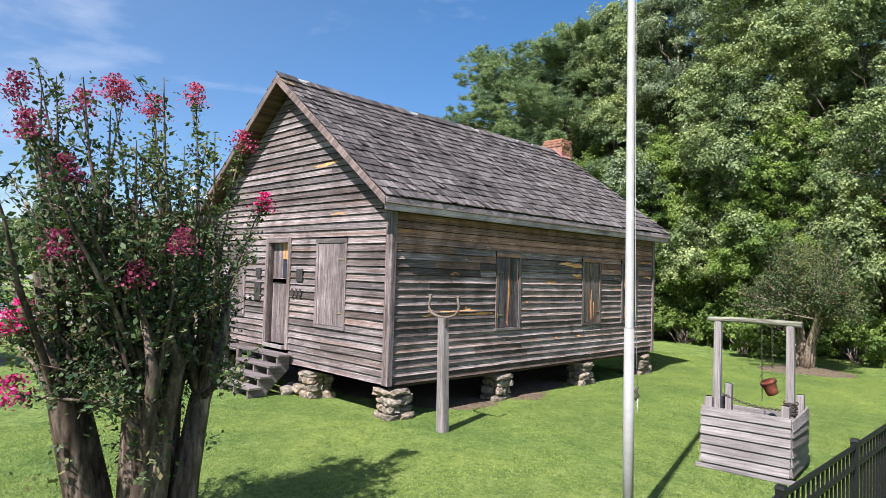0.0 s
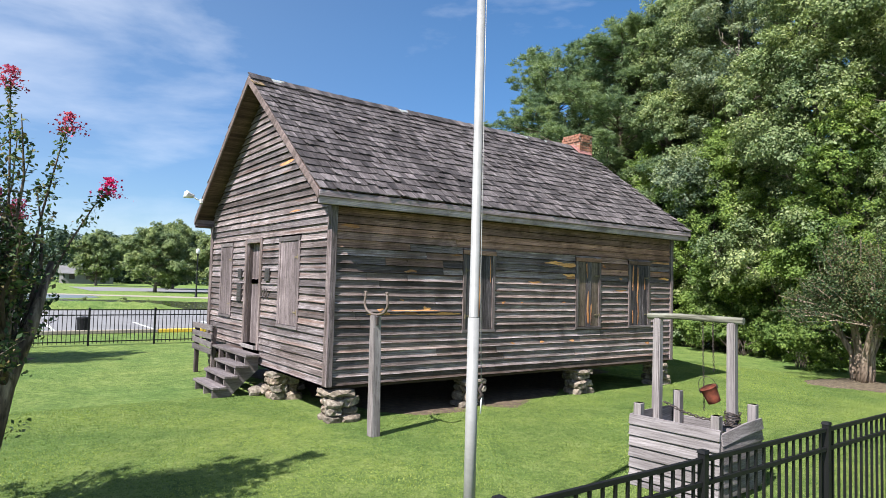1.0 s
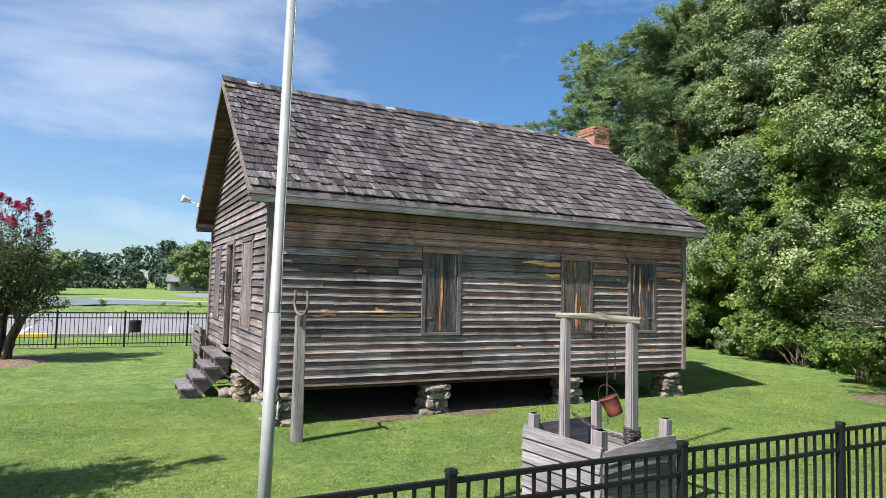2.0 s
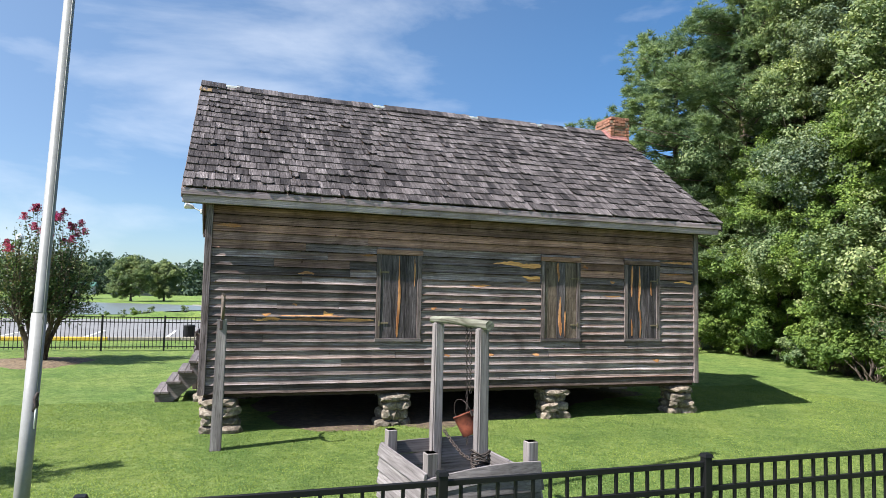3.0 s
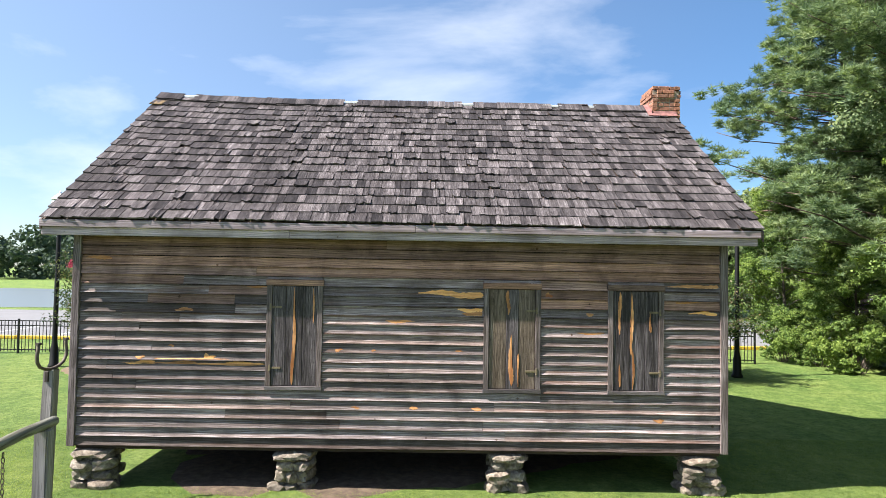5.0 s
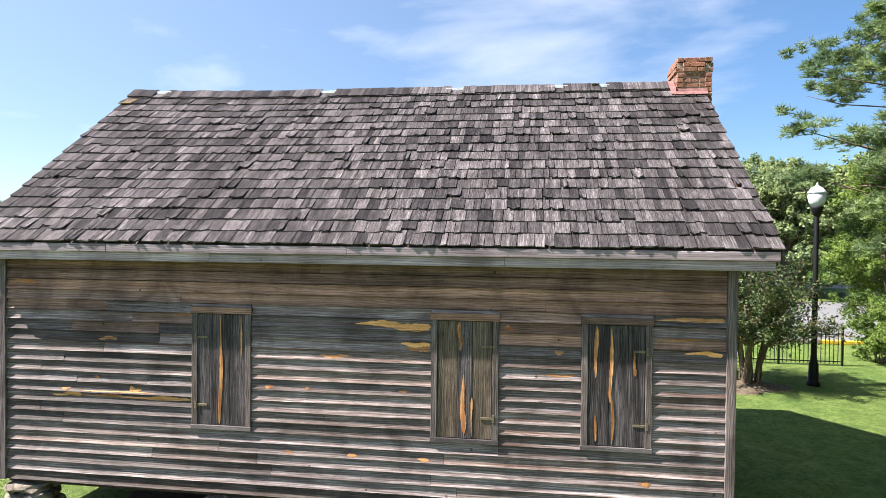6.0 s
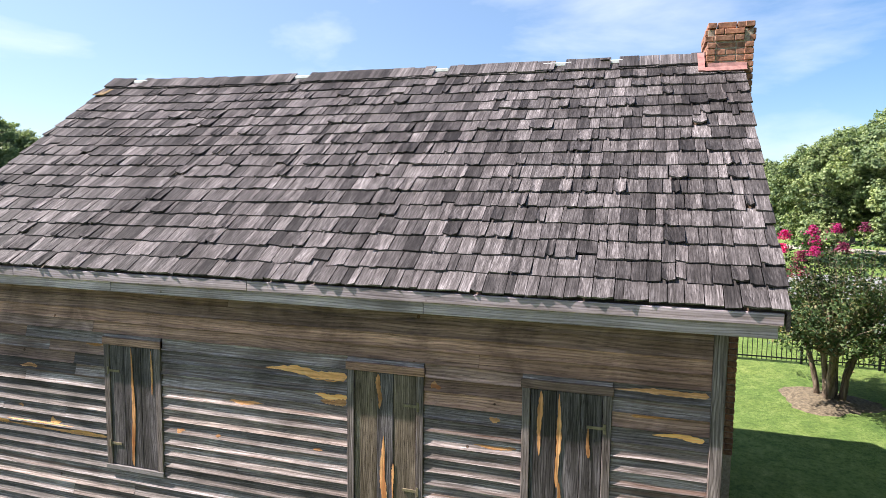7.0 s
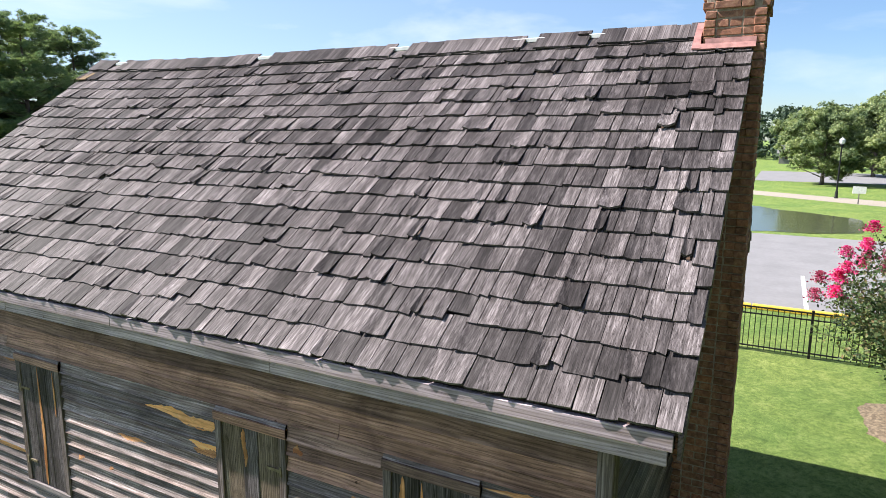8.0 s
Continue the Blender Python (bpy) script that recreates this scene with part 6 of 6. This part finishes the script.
            tube(twigs, [p, p.lerp(q, 0.6) + Vector((0, 0, -0.02)), q], [0.005, 0.004, 0.002], 4, False)
            for k in range(26):
                c = p.lerp(q, 0.1 + 0.9 * k / 25)
                wd = 0.034 - 0.016 * k / 25
                pts.append((c.x + r.gauss(0, wd), c.y + r.gauss(0, wd), c.z + r.gauss(0, wd)))
        tips.append(end)
    # long arching shoots that stand out of the crown
    for arm in arms:
        end = Vector(arm)
        h = min((q[0] for q in heads), key=lambda q: (q - end).length)
        bow = h.lerp(end, 0.55) + Vector((0, 0, 0.22))
        line = [h, h.lerp(bow, 0.5) + Vector((0, 0, 0.08)), bow, bow.lerp(end, 0.6) + Vector((0, 0, 0.05)), end]
        tube(twigs, line, [0.020, 0.016, 0.011, 0.007, 0.004], 5, False)
        for _ in range(330):
            f = 4 * r.uniform(0.2, 1.0) ** 1.3
            j = min(3, int(f))
            c = line[j].lerp(line[j + 1], f - j)
            wd = 0.10 - 0.02 * f
            pts.append((c.x + r.gauss(0, wd), c.y + r.gauss(0, wd), c.z + r.gauss(0, wd)))
    for bm in stem_bms:
        part("trunk", bm, bark, t)
    tagged(part("branch_work", twigs, bark, t), "thin upright branches", kind="stuff")
    piece("crown", leaf_mesh("crown", np.array(pts), 0.1, leaf, M_LEAF_MYRTLE, 0.55, 0.6, rg), t)
    order = list(range(0, len(tips), 5))
    rest = [i for i in range(len(tips)) if i % 5]
    r.shuffle(order)
    r.shuffle(rest)
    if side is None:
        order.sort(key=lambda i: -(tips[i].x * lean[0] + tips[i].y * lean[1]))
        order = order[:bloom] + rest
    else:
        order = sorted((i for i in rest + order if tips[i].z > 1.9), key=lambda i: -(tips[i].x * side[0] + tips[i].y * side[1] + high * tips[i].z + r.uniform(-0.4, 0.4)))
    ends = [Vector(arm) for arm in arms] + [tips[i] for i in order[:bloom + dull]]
    for k, e in enumerate(ends):
        n = int(260 * head / 0.06)
        g = rg.uniform(0, 1, n)
        wd = head * (1 - 0.6 * g)
        p = np.stack([e.x + rg.normal(0, 1, n) * wd, e.y + rg.normal(0, 1, n) * wd, e.z - 0.08 + g * 0.20], 1)
        # first tips get the sunlit petal colour, the others the shade-toned copy
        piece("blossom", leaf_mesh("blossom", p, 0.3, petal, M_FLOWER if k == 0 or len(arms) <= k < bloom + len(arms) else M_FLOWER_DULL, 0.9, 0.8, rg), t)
    return t


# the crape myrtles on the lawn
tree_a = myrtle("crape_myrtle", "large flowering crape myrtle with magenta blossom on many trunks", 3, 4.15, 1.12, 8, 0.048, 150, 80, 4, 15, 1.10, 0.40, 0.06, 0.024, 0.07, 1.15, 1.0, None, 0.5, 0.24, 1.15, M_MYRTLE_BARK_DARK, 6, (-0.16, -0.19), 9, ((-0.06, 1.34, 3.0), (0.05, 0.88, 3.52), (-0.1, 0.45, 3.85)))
tree_a.matrix_basis = pose(2.50, -4.58, 0, 0, 0, 20)
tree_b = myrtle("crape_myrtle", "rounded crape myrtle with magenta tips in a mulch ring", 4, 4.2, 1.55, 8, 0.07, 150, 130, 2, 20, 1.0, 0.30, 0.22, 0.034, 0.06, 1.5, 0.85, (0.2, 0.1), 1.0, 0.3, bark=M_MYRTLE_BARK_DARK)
tree_b.matrix_basis = pose(-9.75, -4.5, 0)
tree_c = myrtle("crape_myrtle", "spreading crape myrtle without blossom in a mulch ring", 6, 4.0, 2.0, 5, 0.06, 190, 150, 1, 0, 1.30, 0.27, 0.26, splay=2.3, thick=1.25, skirt=0.9, sprigs=4)
tree_c.matrix_basis = pose(2.25, 13.2, 0)
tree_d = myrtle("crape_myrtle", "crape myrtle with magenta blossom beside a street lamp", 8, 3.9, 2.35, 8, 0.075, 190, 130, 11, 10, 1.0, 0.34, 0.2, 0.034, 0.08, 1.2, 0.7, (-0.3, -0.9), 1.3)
tree_d.matrix_basis = pose(-9.9, 12.05, 0)
for i, (x, y, q) in enumerate(((-9.75, -4.45, 1.3), (2.3, 13.0, 1.15), (-9.75, 11.95, 0.95), (2.42, -4.72, 0.9))):
    earth_patch("mulch_ring", x, y, q, q, 0.07, M_MULCH, "ring of dry brown mulch round a tree", "mulch", 20 + i)

# the wood behind the house
oak = broad_tree("broad_tree", "tall leafy tree at the edge of the wood", 41, 15.0, 0.24, 3.5, 84, 1150, 0.095, M_LEAF, 0.10)
oak.matrix_basis = pose(-1.0, 18.6, 0)
gum = broad_tree("broad_tree", "tall dark leafy tree in the wood", 42, 16.5, 0.26, 3.7, 80, 1050, 0.098, M_LEAF_DARK, 0.12)
gum.matrix_basis = pose(-5.2, 21.0, 0)
young = broad_tree("young_tree", "slender bright green young tree at the wood's edge", 43, 8.0, 0.10, 2.0, 54, 1650, 0.080, M_LEAF_BRIGHT, 0.08, 0.75)
young.matrix_basis = pose(-4.6, 18.3, 0)
pine = pine_tree(51, 14.6, 0.24, 4.5, 0.2)
pine.matrix_basis = pose(-14.6, 19.8, 0)
pine2 = pine_tree(52, 15.4, 0.26, 4.0, 0.25)
pine2.matrix_basis = pose(-10.6, 22.0, 0)
for m in (pose(3.2, 18.0, 0, 0, 0, 100), pose(7.5, 19.5, 0, 0, 0, 200), pose(0.8, 23.5, 0, 0, 0, 310), pose(-8.2, 20.6, 0, 0, 0, 55), pose(11.8, 18.0, 0, 0, 0, 20)):
    copy_thing(oak, m @ Matrix.Scale(random.Random(int(m[0][3] * 10)).uniform(0.9, 1.12), 4))
for m in (pose(4.8, 21.5, 0, 0, 0, 80), pose(-2.0, 24.0, 0, 0, 0, 160), pose(-9.5, 25.0, 0, 0, 0, 250), pose(9.5, 24.5, 0, 0, 0, 10), pose(15.5, 21.0, 0, 0, 0, 140)):
    copy_thing(gum, m)
for m in (pose(0.6, 17.0, 0, 0, 0, 70), pose(-8.3, 19.3, 0, 0, 0, 170), pose(5.6, 16.6, 0, 0, 0, 260), pose(-11.8, 20.6, 0, 0, 0, 30), pose(-16.0, 18.4, 0, 0, 0, 80) @ Matrix.Scale(0.85, 4), pose(9.6, 16.4, 0, 0, 0, 300), pose(-13.0, 19.2, 0, 0, 0, 120) @ Matrix.Scale(0.7, 4)):
    copy_thing(young, m)
for m in (pose(-10.4, 19.8, 0, 0, 0, 130), pose(-15.5, 23.5, 0, 0, 0, 80), pose(-12.6, 25.5, 0, 0, 0, 190), pose(-6.6, 24.5, 0, 0, 0, 10)):
    copy_thing(pine, m)


def shrub(name, label, seed, width, height, per, leaf, material):
    r = random.Random(seed)
    rg = np.random.default_rng(seed)
    t = empty(name)
    tagged(t, label, "shrub")
    bm = bmesh.new()
    clumps = []
    for i in range(11):
        a, q = r.uniform(0, 6.283), width * math.sqrt(r.random())
        z = height * r.uniform(0.12, 0.9) * (1 - 0.4 * q / width)
        clumps.append((q * math.cos(a), q * math.sin(a), z, r.uniform(0.35, 0.6)))
        limb(bm, (q * 0.2 * math.cos(a), q * 0.2 * math.sin(a), -0.02), clumps[-1][:3], 0.02, 0.006, r, 0.1, 4, 5)
    part("stem", bm, M_BARK, t)
    pts, ways = in_sprays(clumps, per, rg)
    piece("foliage", leaf_mesh("foliage", pts, 0, leaf, material, 0.62, 0.45, rg, ways), t)
    return t


sh1 = shrub("shrub", "dense green shrub at the foot of the wood", 61, 1.2, 2.4, 2600, 0.082, M_LEAF_BRIGHT)
sh1.matrix_basis = pose(-3.0, 16.9, 0)
sh2 = shrub("shrub", "dark leafy shrub at the foot of the wood", 62, 1.3, 3.0, 2400, 0.084, M_LEAF)
sh2.matrix_basis = pose(-5.2, 18.0, 0)
r = random.Random(15)
k = 0
x = -12.5
while x < 14:
    edge = 15.0 if x > 0 else 15.4 - x * 0.33
    for dy in (0.7, 2.6):
        src = (sh1, sh2)[(k + (dy > 1)) % 2]
        sc = r.uniform(0.4, 0.95) + (r.uniform(0.3, 0.8) if dy > 1 else 0)
        copy_thing(src, pose(x + r.uniform(-0.4, 0.4), edge + dy + r.uniform(-0.35, 0.6), 0, 0, 0, r.uniform(0, 360)) @ Matrix.Scale(sc, 4))
        k += 1
    x += r.uniform(1.0, 1.9)

for x, y, q in ((-13.6, 17.0, 0.72), (-12.5, 17.7, 0.7), (-11.2, 18.0, 0.8), (-12.6, 18.9, 0.9), (-14.6, 18.2, 0.8)):
    copy_thing(sh1, pose(x, y, 0, 0, 0, x * 40) @ Matrix.Scale(q, 4))

# weeds along the bank of the pond
r = random.Random(33)
for k in range(16):
    copy_thing((sh1, sh2)[k % 2], pose(-36.6 + r.uniform(-0.6, 0.9), -7.5 + k * 0.95 + r.uniform(-0.3, 0.3), 0.02, 0, 0, r.uniform(0, 360)) @ Matrix.Scale(r.uniform(0.16, 0.34), 4))

# far trees behind the pond and the road
fa = broad_tree("park_tree", "round-headed park tree beyond the parking lot", 71, 9.0, 0.25, 5.0, 64, 330, 0.20, M_LEAF, 0.20, 1.3)
fa.matrix_basis = pose(-120.0, 12.0, 0)
for i, (x, y, s) in enumerate(((-38, 23.5, 0.9), (-37, 29, 1.0), (-42, 20, 0.85), (-47, 25, 1.05), (-74, 30, 1.0), (-98, 20, 1.1), (-92, -36, 0.7), (-96, -22, 0.6), (-110, 40, 1.2), (-77.5, 13.3, 0.88), (-60, 26, 0.9), (-84, -12.5, 0.62), (-90, -9.0, 0.6), (-75, 20.8, 0.85), (-27, 40, 1.2), (-33, 33, 1.1), (-22, -44, 1.0), (-29, -41, 0.9), (-18, -50, 1.1), (-36, -46, 1.05))):
    copy_thing(fa, pose(x, y, 0, 0, 0, 77 * i) @ Matrix.Scale(s, 4))
for i, (x, y) in enumerate(((-21, -41), (-27.5, -44), (-17, -45), (-24, -48), (-29.2, -41.6), (-23.5, -38.5))):
    copy_thing(pine, pose(x, y, 0, 0, 0, 60 * i) @ Matrix.Scale(0.9, 4))


def far_woods():
    """The belt of woods on the horizon."""
    rg = np.random.default_rng(99)
    clumps = []
    for i in range(2000):
        a = math.radians(rg.uniform(95, 275))
        d = rg.uniform(150, 200)
        clumps.append((d * math.cos(a), d * math.sin(a), rg.uniform(0.06, 1) * (9.0 + 1.8 * math.sin(a * 9) + 1.2 * math.sin(a * 23)), rg.uniform(1.6, 3.0)))
    pts, ways = in_clumps(clumps, 20, rg)
    ob = new("far_woods", leaf_mesh("far_woods", pts, 0, 0.85, M_LEAF_FAR, 0.8, 0.4, rg, ways))
    tagged(ob, "belt of distant green woods on the horizon", "woods", kind="stuff")


far_woods()


def bank(x0, x1, y0, y1, h):
    """A low grassy bank in front of the pond."""
    bm = bmesh.new()
    r = random.Random(5)
    n, prof = 30, ((0.0, -0.01), (0.25, 0.6), (0.5, 1.0), (0.75, 0.7), (1.0, -0.01))
    rows = []
    for i in range(n + 1):
        f = i / n
        e = min(1, 6 * f, 6 * (1 - f))
        rows.append([bm.verts.new((x0 + (x1 - x0) * u + r.uniform(-0.15, 0.15), y0 + (y1 - y0) * f, max(0.0, h * w * e * r.uniform(0.85, 1.15)) + (0.004 if w > 0 else -0.01))) for u, w in prof])
    for a, b in zip(rows, rows[1:]):
        for k in range(len(prof) - 1):
            bm.faces.new((a[k], a[k + 1], b[k + 1], b[k])).smooth = True
    bmesh.ops.recalc_face_normals(bm, faces=bm.faces[:])
    tagged(part("ground_bank", bm, M_LAWN), "low grassy bank beside the parking lot", "bank", kind="structure")


bank(-36.8, -34.05, -6.5, 6.5, 0.45)


def grass():
    """Short blades over the near lawn."""
    rg = np.random.default_rng(123)
    n = 360000
    x = rg.uniform(-3.0, 6.4, n * 2)
    y = rg.uniform(-6.5, 13.5, n * 2)
    ok = ~((x < -0.1) & (y > 0.1) & (y < 8.7)) & ~((x > 4.15) & (x < 5.25) & (y > 1.7) & (y < 2.85))
    x, y = x[ok][:n], y[ok][:n]
    c = np.stack([x, y, np.zeros(len(x))], 1)
    ob = new("grass", leaf_mesh("grass", c, 0.75, 0.036, M_GRASS, 0.24, 0.45, rg))
    tagged(ob, "short mown grass blades on the lawn", "grass", kind="stuff")


grass()

# ---------------------------------------------------------------- clapboards, last
side_rows(wall_front, 1, 0.0, SHUT_Y, SHUT_Z, random.Random(2))
side_rows(wall_back, -1, -WID, (), SHUT_Z, random.Random(4))
gable_rows(wall_gable, -1, 0.0, gable_holes, random.Random(6))
gable_rows(wall_chimney, 1, L, (), random.Random(8))
